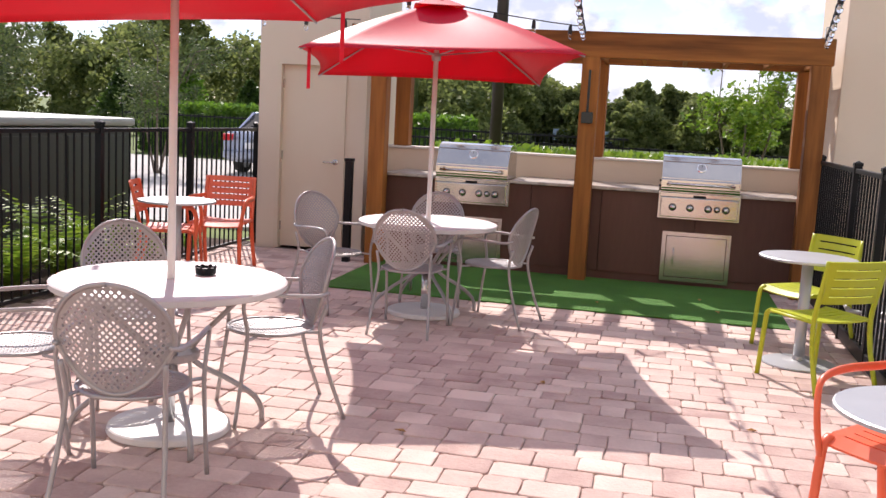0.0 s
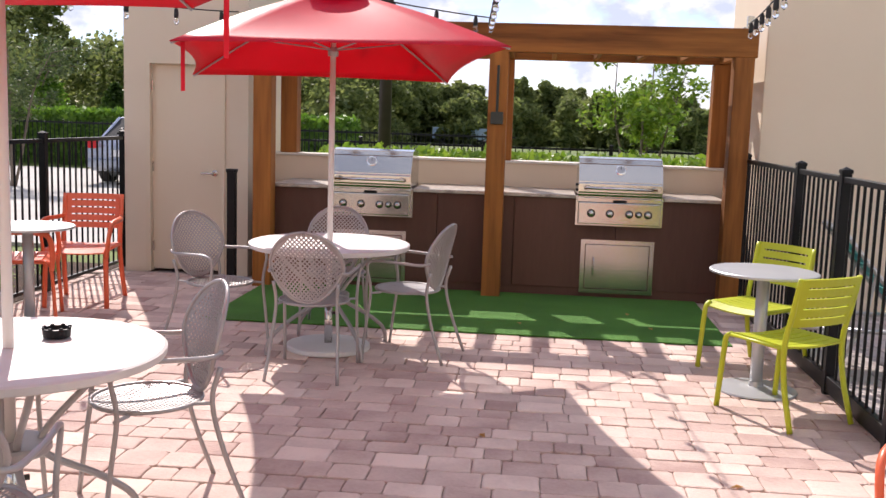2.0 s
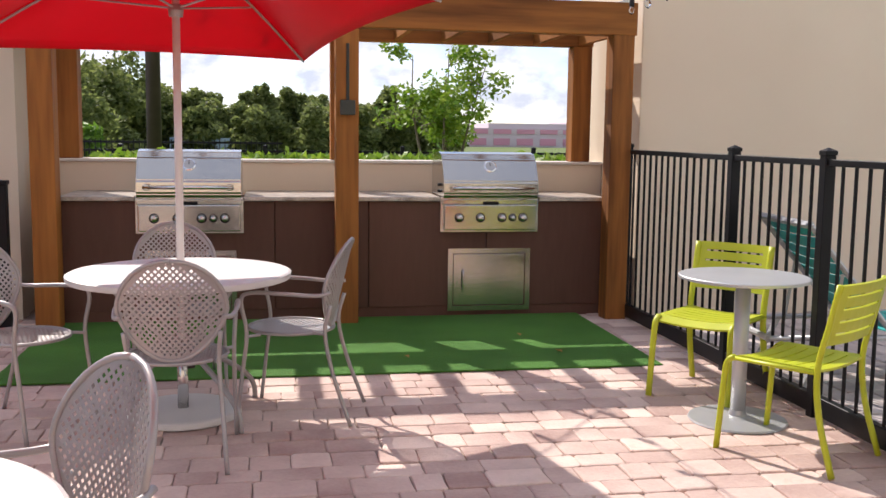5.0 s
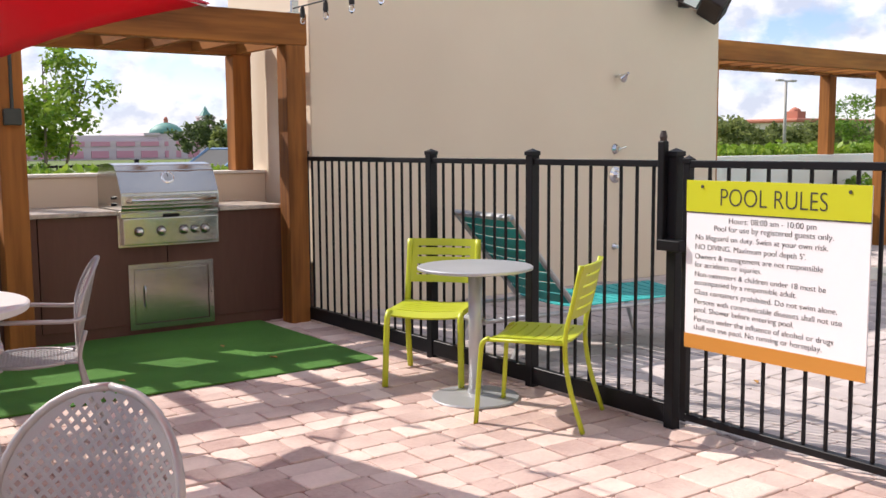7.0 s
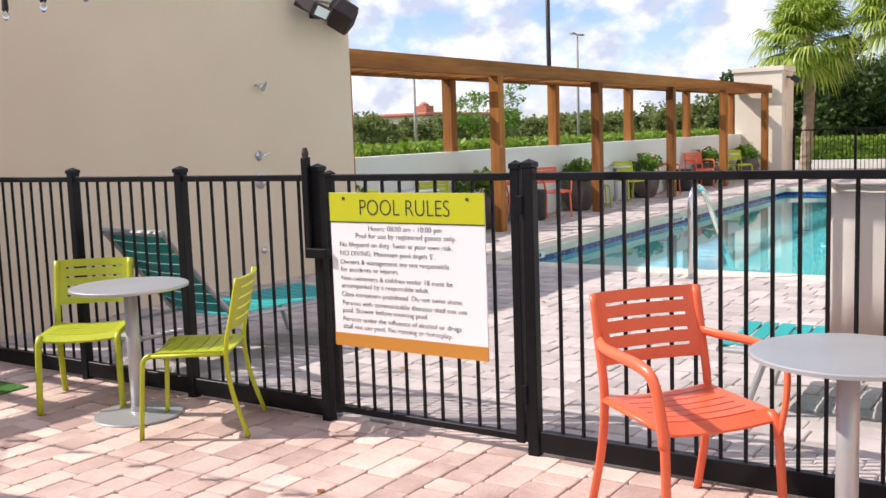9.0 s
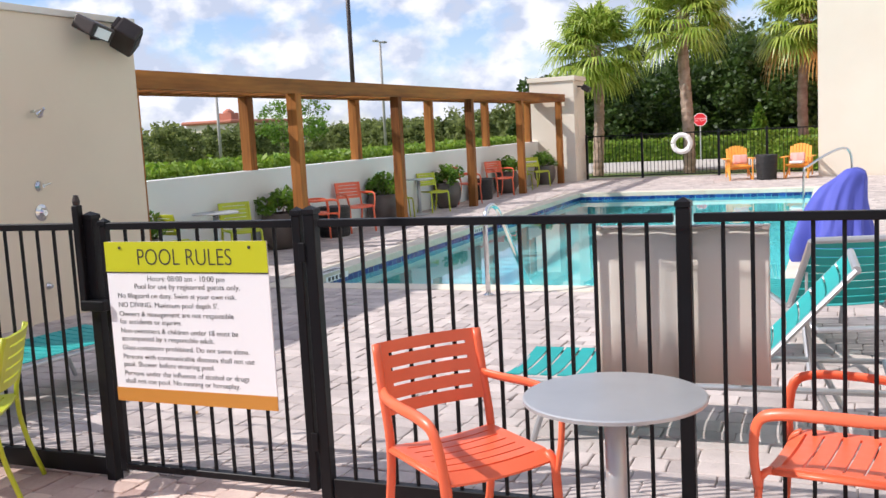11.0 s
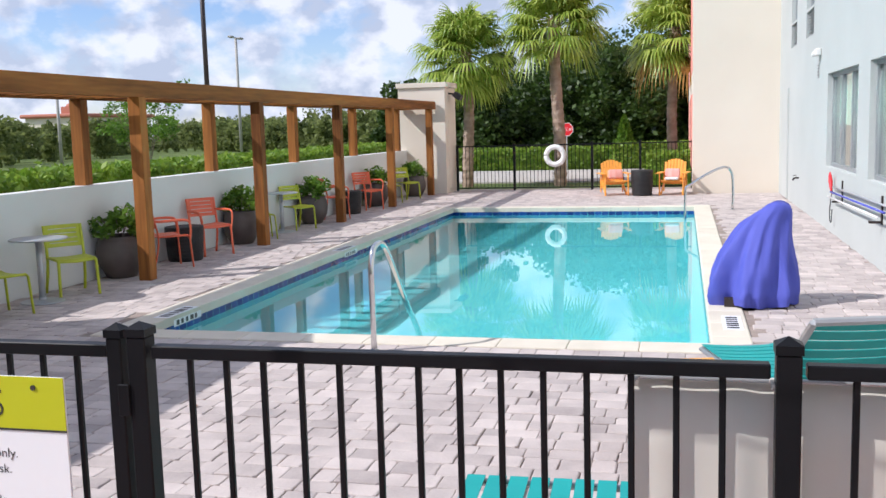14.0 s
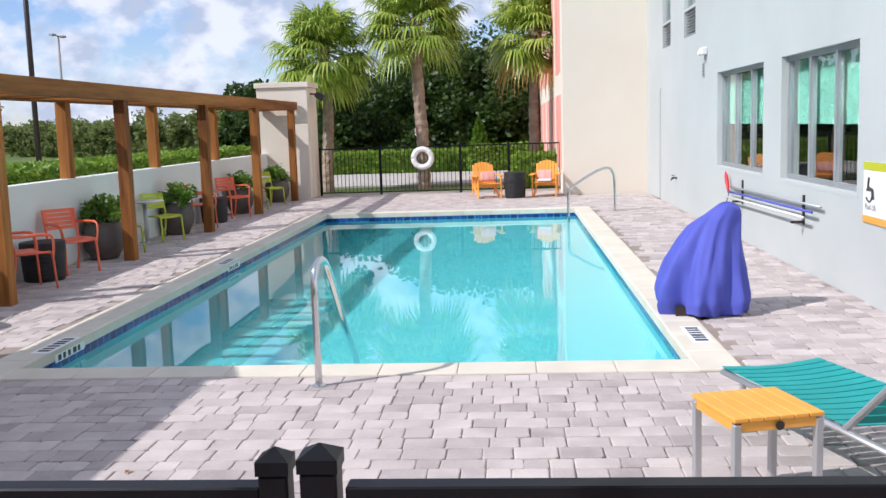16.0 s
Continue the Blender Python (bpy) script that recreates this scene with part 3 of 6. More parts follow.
FX = 2.09
fence = thing("fence", (0, 0, 0), 0, "black metal picket fence between patio and pool", "fence")
posts = [10.18, 8.38, 7.36, 6.29]
for y in posts:
    fence_post("post", FX, y, -0.02, parent=fence, h=1.365)
for b, a in zip(posts, posts[1:]):
    fence_run(fence, "y", FX, a + .03, b - .03, z_low=0.02, low_h=0.10, top=1.345)
gate = thing("gate", (0, 0, 0), 0, "closed black metal pool gate with a rules sign", "gate")
fence_post("gate_stile", FX, 5.083, 0.05, .046, gate, 1.365)
fence_post("gate_stile", FX, 6.21, 0.05, .04, gate, 1.33)
fence_run(gate, "y", FX, 5.105, 6.19, z_low=0.06, low_h=0.035, top=1.345)
part("latch_body", boxed(FX - .06, FX - .02, 6.318, 6.358, 0.95, 1.44, .006), BLACK, gate, "tall black magnetic gate latch")
part("latch_knob", moved(lathe([(0.016, 0), (0.02, 0.02), (0.012, 0.05)], 12), pose(FX - .04, 6.338, 1.44)), BRONZE, gate)
part("latch_keeper", boxed(FX - .07, FX + .02, 6.20, 6.35, 0.90, .955, .006), BLACK, gate)
for z in (0.25, 1.15):
    part("hinge", boxed(FX - .036, FX - .029, 5.035, 5.07, z, z + .09, .003), BLACK, gate)
fence2 = thing("fence", (0, 0, 0), 0, "black metal picket fence beside the pool gate", "fence")
posts = [5.012, 3.335, 1.62, -0.15, -1.85, -3.6]
for y in posts:
    fence_post("post", FX, y, -0.02, .057, parent=fence2, h=1.37)
for b, a in zip(posts, posts[1:]):
    fence_run(fence2, "y", FX, a + .04, b - .04, z_low=0.02, low_h=0.10, top=1.345)
LX = -4.0
fence3 = thing("fence", (0, 0, 0), 0, "black metal picket fence along the planting bed", "fence")
posts = [10.93, 9.31, 7.70, 6.08, 4.46, 2.85]
for y in posts:
    fence_post("post", LX, y, -0.02, parent=fence3, h=1.36)
for b, a in zip(posts, posts[1:]):
    fence_run(fence3, "y", LX, a + .03, b - .03, z_low=0.04, low_h=0.03, top=1.33, low_w=.035)
fence4 = thing("fence", (0, 0, 0), 0, "black metal fence and gate at the far pool end", "fence")
posts = [10.05, 8.35, 6.1, 4.75, 3.32]
for y in posts:
    fence_post("post", 27.88, y, -0.02, .07, parent=fence4, h=1.34)
for b, a in zip(posts, posts[1:]):
    fence_run(fence4, "y", 27.88, a + .035, b - .035, z_low=0.06, low_h=0.035, top=1.32)
# far boundary fence behind the grills
bf = thing("fence", (0, 0, 0), 0, "long black picket fence beyond the hedge", "fence")
bm = bmesh.new()
for k in range(190):
    box(bm, -8 + .13 * k - .01, -8 + .13 * k + .01, 19.99, 20.01, 0, 1.15)
part("picket_row", bm, BLACK, bf)["kind"] = "stuff"
part("top_rail", boxed(-8.1, 16.8, 19.98, 20.02, 1.10, 1.14), BLACK, bf)
part("bottom_rail", boxed(-8.1, 16.8, 19.98, 20.02, 0.1, 0.14), BLACK, bf)
for k in range(11):
    fence_post("post", -8 + 2.4 * k, 20.0, -.12, .07, bf, 1.2)
bf2 = thing("fence", (0, 0, 0), 0, "black picket fence along the parking lot", "fence")
bm = bmesh.new()
for k in range(120):
    box(bm, -16 + .13 * k - .01, -16 + .13 * k + .01, 27.99, 28.01, 0, 1.25)
box(bm, -16, -0.4, 27.98, 28.02, 1.15, 1.2)
part("picket_row", bm, BLACK, bf2)["kind"] = "stuff"

# ---- pergolas ----
def pergola(label, fronts, rears, yf, yr, rear_z, beam_z0, beam_z1, bx0, bx1, n_raft, s=0.17):
    p = thing("pergola", (fronts[0], yf, 0), 0, label, "pergola")
    ox, oy = fronts[0], yf
    for x in fronts:
        part("post", boxed(x - s / 2 - ox, x + s / 2 - ox, yf - s / 2 - oy, yf + s / 2 - oy, -0.01, beam_z0, .006, 1), TIMBER_Z, p)
    for x in rears:
        part("rear_post", boxed(x - s / 2 - ox, x + s / 2 - ox, yr - s / 2 - oy, yr + s / 2 - oy, rear_z, beam_z0, .006, 1), TIMBER_Z, p)
    for y in (yf, yr):
        part("beam", boxed(bx0 - ox, bx1 - ox, y - .07 - oy, y + .07 - oy, beam_z0, beam_z1, .006, 1), TIMBER_X, p)
    for k in range(n_raft):
        x = bx0 + .12 + (bx1 - bx0 - .24) * k / (n_raft - 1)
        part("rafter", boxed(x - .022 - ox, x + .022 - ox, yf + .07 - oy, yr - .07 - oy, beam_z0 + .006, beam_z1 - .05, .004, 1), TIMBER_Y, p)
    return p


pergola("stained timber pergola over the outdoor grill counter", [-2.30, -0.145, 1.99], [-2.32, -0.12, 2.0], 10.17, 11.21, 1.22, 2.225, 2.475, -2.62, 2.10, 12)
pergola("long stained timber pergola along the pool wall", [7.50, 11.24, 14.94, 18.83, 22.54, 26.32], [7.6, 11.35, 15.04, 18.71, 22.49, 26.27], 10.48, 11.42, 1.26, 2.40, 2.62, 7.39, 26.85, 46)

# electrical box on the middle post
e = thing("electrical_box", (-0.145, 10.06, 1.58), 0, "small grey electrical box with conduit on the timber post", "electrical box")
part("housing", boxed(-.055, .055, -.03, .025, 0, .11, .006), UTIL, e)
part("conduit", tubed([(0, -.01, .11), (0, -.01, .52)], .012), UTIL, e)

# ---- grill counter ----
c = thing("grill_counter", (0, 10.33, 0), 0, "dark brown panelled outdoor kitchen counter base", "counter")
segs = [-2.26, -1.40, -0.68, 0.04, 0.98, 1.95]
for a, b in zip(segs, segs[1:]):
    part("panel", boxed(a + .003, b - .003, 0, .03, 0.09, .925, .002, 1), PANEL, c)
part("plinth", boxed(-2.26, 1.95, .012, .05, -.01, .088), PANEL, c)
part("carcass", boxed(-2.26, 1.95, .04, .79, 0, .92), PANEL, c)
t = thing("countertop", (0, 10.33, .925), 0, "speckled pale granite countertop with grills set in", "countertop")
for a, b in ((-2.26, -1.71), (-.91, .60), (1.40, 1.95)):
    part("slab", boxed(a, b, -.035, .795, 0.002, .035, .006), GRANITE, t)


def grill(x):
    g = thing("gas_grill", (x, 10.33, 0), 0, "built-in stainless steel gas grill with a closed hood", "grill", "gas grills")
    w = .385
    part("surround", boxed(-w - .012, w + .012, -.012, .02, .68, .955, .003), STEEL, g)
    cp = part("control_panel", boxed(-w + .012, w - .012, -.065, -.012, .70, .90, .008), STEEL, g, "brushed steel control panel")
    for kx, r in ((-.255, .026), (-.085, .026), (.09, .026), (.175, .02), (.26, .026)):
        kn = part("knob", moved(lathe([(r + .006, 0), (r + .006, .004), (r, .006), (r * .92, .034), (r * .8, .038)], 16), pose(kx, -.065, .80, 90)), STEEL, cp, "", True)
        part("bezel", moved(lathe([(r + .012, 0), (r + .012, .003)], 18), pose(kx, -.065, .80, 90)), BRONZE, kn)
    part("badge", boxed(-.06, .06, -.069, -.063, .905, .925, .002), BLACK, g)
    part("trim_rail", boxed(-w, w, -.05, -.012, .90, .945, .006), STEEL, g)
    part("small_button", moved(lathe([(.012, 0), (.012, .01)], 12), pose(.34, -.065, .73, 90)), CHROME, cp)
    bm = bmesh.new()
    prof = [(-.055, .955), (-.075, .985), (-.07, 1.08), (-.04, 1.13), (.03, 1.25), (.085, 1.295), (.20, 1.31), (.42, 1.30), (.50, 1.20), (.50, .955)]
    sides = []
    for sx in (-w + .005, w - .005):
        sides.append([bm.verts.new((sx, y, z)) for y, z in prof])
    for k in range(len(prof) - 1):
        bm.faces.new((sides[0][k], sides[0][k + 1], sides[1][k + 1], sides[1][k]))
    bm.faces.new(sides[0][::-1])
    bm.faces.new(sides[1])
    bmesh.ops.recalc_face_normals(bm, faces=bm.faces[:])
    bmesh.ops.bevel(bm, geom=[e for e in bm.edges if abs(e.verts[0].co.x - e.verts[1].co.x) > .1], offset=.012, segments=3, affect="EDGES")
    hood = part("hood", bm, STEEL, g, "curved brushed steel hood")
    hd = part("handle", tubed([(-w + .06, -.135, 1.035), (w - .06, -.135, 1.035)], .014, 10), CHROME, hood, "tubular steel handle", True)
    for sx in (-1, 1):
        part("bracket", boxed(sx * (w - .085) - .018, sx * (w - .085) + .018, -.145, -.07, 1.012, 1.058, .006), STEEL, hood)
    m = pose(0, .008, 1.195, 58)
    th = part("thermometer", moved(lathe([(.052, 0), (.052, .012), (.044, .016)], 24), m), CHROME, hood, "round hood thermometer")
    part("dial", moved(lathe([(.036, .016), (.036, .018)], 24), m), ALU, th)
    part("needle", moved(boxed(-.003, .003, -.004, .030, .018, .020), m), INK, th)
    part("body", boxed(-w + .01, w - .01, .02, .55, .70, .955), STEEL, g)
    for k in range(2):
        part("side_knob", moved(lathe([(.012, 0), (.012, .02)], 10), pose(-w - .015, .1, 1.0 + .05 * k, 0, 90)), BLACK, hood)
    return g


def access_door(x):
    a = thing("access_door", (x, 10.33, 0), 0, "stainless steel access door set into the counter", "cabinet door", "access doors")
    bm = bmesh.new()
    w, z0, z1 = .335, .05, .55
    for q in ((-w, -w + .04, z0, z1), (w - .04, w, z0, z1), (-w + .04, w - .04, z0, z0 + .04), (-w + .04, w - .04, z1 - .04, z1)):
        box(bm, q[0], q[1], -.014, .01, q[2], q[3])
    part("frame", bm, STEEL, a)
    dr = part("door", boxed(-w + .045, w - .045, -.010, .008, z0 + .045, z1 - .045, .003), STEEL, a, "brushed steel door")
    part("handle", tubed([(-w + .12, -.010, .22), (-w + .12, -.03, .24), (-w + .12, -.034, .30), (-w + .12, -.03, .36), (-w + .12, -.010, .38)], .008), CHROME, dr, "", True)
    return a


for x in (-1.31, 1.0):
    grill(x)
    access_door(x + .005)

# turf
rug = thing("turf_mat", (0, 0, 0), 0, "bright green artificial turf mat on the pavers", "turf mat")
bm = boxed(-2.30, 1.74, 8.52, 10.33, 0.002, 0.014, .004)
part("mat", bm, TURF, rug)

# ---- furniture kinds ----
def thicken(ob, t):
    m = ob.modifiers.new("thickness", "SOLIDIFY")
    m.thickness = t
    m.offset = 0
    return ob


def perforated(a, b, place, p=0.0205, hole=0.57):
    """A sheet with diamond holes inside an ellipse a by b, bent by place(u, v)."""
    bm = bmesh.new()
    n = int(max(a, b) / p * 1.5) + 2
    h = p / math.sqrt(2)

    def put(u, v):
        k = math.hypot(u / a, v / b)
        if k > 1:
            u, v = u / k, v / k
        return bm.verts.new(place(u, v))
    for i in range(-n, n + 1):
        for j in range(-n, n + 1):
            u, v = (i - j) * h, (i + j) * h
            if (u / a) ** 2 + (v / b) ** 2 > 1.0:
                continue
            rim = (u / a) ** 2 + (v / b) ** 2 > 0.86
            o = [put(u + dx * h, v + dy * h) for dx, dy in ((1, 0), (0, 1), (-1, 0), (0, -1))]
            if rim:
                try:
                    bm.faces.new(o)
                except ValueError:
                    pass
                continue
            q = [put(u + dx * h * hole, v + dy * h * hole) for dx, dy in ((1, 0), (0, 1), (-1, 0), (0, -1))]
            for k in range(4):
                bm.faces.new((o[k], o[(k + 1) % 4], q[(k + 1) % 4], q[k]))
    bmesh.ops.remove_doubles(bm, verts=bm.verts[:], dist=.0008)
    return bm


def slotted(place, l0, l1, w, slots, slot=0.012, edge=0.05, first=0.04, cols=6):
    """A plate with crosswise slots, bent by place(l, y)."""
    bm = bmesh.new()
    rows = [l0]
    step = (l1 - l0 - 2 * first) / max(slots - 1, 1)
    marks = []
    for k in range(slots):
        c = l0 + first + step * k
        marks.append((c - slot / 2, c + slot / 2))
        rows += [c - slot / 2, c + slot / 2]
    rows.append(l1)
    ys = [-w, -w + edge] + [-w + edge + (2 * w - 2 * edge) * k / cols for k in range(1, cols)] + [w - edge, w]
    grid = [[bm.verts.new(place(l, y)) for y in ys] for l in rows]
    for i in range(len(rows) - 1):
        for j in range(len(ys) - 1):
            if any(abs(rows[i] - m[0]) < 1e-6 for m in marks) and 0 < j < len(ys) - 2:
                continue
            bm.faces.new((grid[i][j], grid[i + 1][j], grid[i + 1][j + 1], grid[i][j + 1]))
    return bm


def mesh_chair():
    c = thing("patio_chair", (0, 0, 0), 0, "silver perforated metal patio armchair with an oval back", "chair", "chairs round the umbrella tables")

    def seat_at(u, v):
        return (u + .005, v, .455 - .02 * (1 - (u * u + v * v) / .05))

    def back_at(u, v):
        u *= 1 + 1.0 * min(v, 0)
        return (-.205 - .24 * (v + .215) + .9 * u * u, u, .69 + v * 1.02)
    part_s = thicken(part("seat", perforated(.215, .215, seat_at), SILVER, c), .003)
    part_b = thicken(part("backrest", perforated(.225, .215, back_at), SILVER, c), .003)
    ring = [Vector(seat_at(.218 * math.cos(t), .218 * math.sin(t))) for t in [2 * math.pi * k / 20 for k in range(21)]]
    part("seat_rim", tubed(ring, .009, 8, 2), SILVER, c, "", True)
    ring = [Vector(back_at(.228 * math.sin(t), .218 * math.cos(t))) for t in [2 * math.pi * k / 20 for k in range(21)]]
    part("back_rim", tubed(ring, .010, 8, 2), SILVER, c, "", True)
    for s in (-1, 1):
        part("arm", tubed([(.23, s * .245, 0), (.20, s * .24, .25), (.175, s * .24, .46), (.20, s * .25, .62), (.15, s * .26, .665), (0, s * .265, .665), (-.17, s * .245, .655), (-.235, s * .215, .665)], .0105, 8, 4), SILVER, c, "", True)
        part("leg", tubed([(-.235, s * .20, .60), (-.205, s * .19, .46), (-.25, s * .205, .25), (-.34, s * .225, 0)], .0105, 8, 4), SILVER, c, "", True)
        part("stretcher", tubed([(.185, s * .24, .44), (.12, s * .19, .445)], .008, 6), SILVER, c)
        part("stretcher", tubed([(-.205, s * .19, .455), (-.12, s * .16, .455)], .008, 6), SILVER, c)
    return c


def slat_chair(colour, arms, label, group):
    c = thing("armchair" if arms else "side_chair", (0, 0, 0), 0, label, "chair", group)

    def seat_at(l, y):
        z = .452 - .014 * (1 - (y / .22) ** 2)
        if l > .17:
            z -= 9 * (l - .17) ** 2
        return (l, y, z)

    def back_at(l, y):
        return (-.222 - .26 * (l - .46) + .55 * y * y, y, l)
    thicken(part("seat", slotted(seat_at, -.21, .225, .225, 6, .009, .045, .06), colour, c), .012)
    thicken(part("backrest", slotted(back_at, .565, .835, .222, 4, .011, .05, .05), colour, c), .014)
    for s in (-1, 1):
        y = s * .222
        part("leg", tubed([(.19, y, .447), (.222, y, .425), (.236, y * 1.01, .36), (.26, y * 1.05, 0)], .019, 8, 4, .013), colour, c, "", True)
        part("leg", tubed([(-.283, y, .835), (-.245, y, .65), (-.205, y, .46), (-.225, y * 1.02, .25), (-.30, y * 1.06, 0)], .019, 8, 4, .013), colour, c, "", True)
        part("side_rail", tubed([(.20, y, .44), (-.205, y, .442)], .016, 8, 2, .011), colour, c, "", True)
        if arms:
            part("arm", tubed([(.235, s * .228, .38), (.245, s * .245, .50), (.225, s * .262, .62), (.15, s * .272, .655), (0, s * .272, .66), (-.15, s * .25, .655), (-.245, s * .222, .66)], .021, 8, 4, .012), colour, c, "", True)
    if arms:
        for piece in c.children:
            piece.data.transform(Matrix.Scale(1.055, 4))
    return c


def small_table(at, colour_top=None, r=.325, h=.755, group="bistro tables", label="small round silver bistro table on a pedestal"):
    t = thing("bistro_table", (at[0], at[1], 0), 0, label, "table", group)
    part("tabletop", lathe([(r - .02, h - .022), (r, h - .016), (r, h - .004), (r - .006, h), (0, h)], 48), ALU, t)
    part("column", lathe([(.038, .02), (.038, h - .022)], 20), ALU, t, "", True)
    part("bracket", lathe([(.12, h - .034), (.12, h - .023)], 12), ALU, t)
    part("base", lathe([(.245, 0), (.25, .006), (.245, .014), (.10, .024), (.045, .032), (.04, .06)], 40), ALU, t)
    return t


def big_table(at):
    t = thing("patio_table", (at[0], at[1], 0), 20, "round white metal patio table with a hole for the umbrella", "table", "umbrella tables")
    h = .745
    part("tabletop", lathe([(.022, h - .004), (.50, h - .004), (.545, h - .035), (.55, h - .03), (.552, h - .006), (.54, h), (.022, h)], 56), TABLETOP, t)
    for k in range(4):
        m = pose(0, 0, 0, 0, 0, 90 * k + 20)
        part("leg", moved(tubed([(.40, 0, h - .03), (.30, 0, .60), (.12, 0, .42), (.12, 0, .33), (.30, 0, .22), (.42, 0, .13), (.46, 0, .06), (.465, 0, 0)], .014, 8, 5), m), SILVER, t, "", True)
    part("hub", lathe([(.135, .355), (.142, .365), (.142, .385), (.135, .395)], 20), SILVER, t)
    return t


def umbrella(at, turn, heights, apex, half=1.04, tie=(2, 1, 0.08)):
    corner_z = sum(heights) / 4
    u = thing("patio_umbrella", (at[0], at[1], 0), turn, "open square red canvas patio umbrella through a table", "umbrella", "patio umbrellas")
    part("base_plate", lathe([(.29, 0), (.295, .008), (.29, .03), (.28, .036), (.05, .04)], 44), TABLETOP, u, "round white steel base plate")
    sl = part("sleeve", lathe([(.028, .036), (.028, .34)], 16), CHROME, u, "", True)
    part("knob", tubed([(.028, 0, .25), (.06, 0, .25)], .012, 8), BRONZE, sl)
    part("pole", lathe([(.0195, .036), (.0195, apex - .02)], 16), POLE, u, "", True)
    bm = bmesh.new()
    n = 10
    P = [Vector((half * a, half * b, h)) for (a, b), h in zip(((1, 1), (-1, 1), (-1, -1), (1, -1)), heights)]
    A = Vector((0, 0, apex))
    for k in range(4):
        p, q = P[k], P[(k + 1) % 4]
        grid = []
        for i in range(n + 1):
            s = i / n
            row = []
            for j in range(n + 1):
                t = j / n
                e = p.lerp(q, t)
                bow = 4 * t * (1 - t)
                e = e - Vector((e.x, e.y, 0)) * .075 * bow * s
                v = A.lerp(e, s)
                v.z -= .035 * bow * s * (1 - s) * 4 - .03 * math.sin(math.pi * s) * (1 - bow) - .012 * bow * s
                row.append(bm.verts.new(v))
            grid.append(row)
        for i in range(n):
            for j in range(n):
                f = [grid[i][j], grid[i + 1][j], grid[i + 1][j + 1], grid[i][j + 1]]
                bm.faces.new(f)
    bmesh.ops.remove_doubles(bm, verts=bm.verts[:], dist=.0015)
    can = thicken(part("canopy", bm, RED, u, "", True), .003)
    bm = bmesh.new()
    tip = bm.verts.new((0, 0, apex + .055))
    q = [bm.verts.new((.19 * a, .19 * b, apex - .03)) for a, b in ((1, 1), (-1, 1), (-1, -1), (1, -1))]
    for k in range(4):
        bm.faces.new((q[k], q[(k + 1) % 4], tip))
    thicken(part("vent", bm, RED, can), .003)
    part("finial", lathe([(.012, apex + .02), (.02, apex + .06), (.012, apex + .10), (.0, apex + .11)], 12), SILVER, u)
    part("hub", lathe([(.045, apex - .09), (.05, apex - .05), (.03, apex - .03)], 16), SILVER, u)
    part("runner", lathe([(.034, corner_z + .05), (.038, corner_z + .08), (.026, corner_z + .11)], 16), SILVER, u)
    for k in range(4):
        p = P[k]
        mid = A.lerp(p, .5) + Vector((0, 0, .018))
        rib = part("rib", tubed([A + Vector((0, 0, -.06)), mid - Vector((0, 0, .02)), p * .99 + Vector((0, 0, .01))], .007, 6, 3), ALU, u)
        part("strut", tubed([Vector((0, 0, corner_z + .09)), A.lerp(p, .52) - Vector((0, 0, .02))], .0055, 6), ALU, rib)
    if tie:
        c = P[tie[0]].lerp(P[tie[1]], tie[2])
        c -= Vector((c.x, c.y, 0)) * .06
        part("tie_strap", boxed(c.x - .012, c.x + .012, c.y - .002, c.y + .002, c.z - .26, c.z + .02), RED, u, "hanging red tie strap")
    return u


def face_to(ob, x, y, angle):
    ob.matrix_basis = pose(x, y, 0, 0, 0, angle)
    return ob


T1, T2 = (-1.62, 4.53), (-1.16, 7.82)
big_table(T1)
big_table(T2)
umbrella(T1, 39, (2.105, 1.91, 2.04, 2.085), 2.50, tie=(0, 3, .28))
umbrella(T2, 16.3, (1.895, 1.88, 1.99, 2.045), 2.44, .98)
chair = mesh_chair()
face_to(chair, -1.285, 4.975, 216)
for x, y, a in ((-1.37, 3.77, 102), (-2.17, 4.14, 31), (-2.08, 4.99, 315), (-1.125, 7.22, 90), (-0.604, 7.80, 166), (-1.90, 7.70, -29), (-1.23, 8.37, 278)):
    copy_thing(chair, pose(x, y, 0, 0, 0, a))
at = thing("ashtray", (-1.53, 4.71, .747), 0, "round black glass ashtray on the white table", "ashtray")
bm = lathe([(.040, 0), (.050, .004), (.053, .036), (.047, .037), (.040, .010), (0, .008)], 20)
part("bowl", bm, BLACK, at)
for k in range(8):
    part("rest", moved(boxed(.044, .055, -.008, .008, .032, .043, .003, 1), pose(0, 0, 0, 0, 0, 45 * k)), BLACK, at)

lime = slat_chair(LIME, False, "lime green slatted metal side chair", "lime chairs")
face_to(lime, 1.73, 7.86, 220)
lime_spots = [(1.68, 6.85, 123), (8.72, 10.80, 340), (10.12, 10.84, 232), (15.85, 10.95, 305), (17.52, 10.90, 238), (23.71, 10.91, 310), (25.05, 10.81, 235)]
for x, y, a in lime_spots:
    copy_thing(lime, pose(x, y, 0, 0, 0, a))
coral = slat_chair(ORANGE, True, "coral orange slatted metal armchair", "coral armchairs")
face_to(coral, 1.63, 4.11, 231)
for x, y, a in ((1.88, 2.75, 80), (-3.47, 8.95, 280), (-3.62, 8.20, 22), (12.35, 10.80, 320), (13.78, 10.86, 234), (19.6, 10.92, 310), (21.75, 10.84, 232)):
    copy_thing(coral, pose(x, y, 0, 0, 0, a))
for p in ((1.65, 7.34), (1.54, 3.51), (-3.39, 7.91), (9.55, 10.86), (16.92, 10.98), (24.35, 10.96)):
    small_table(p)


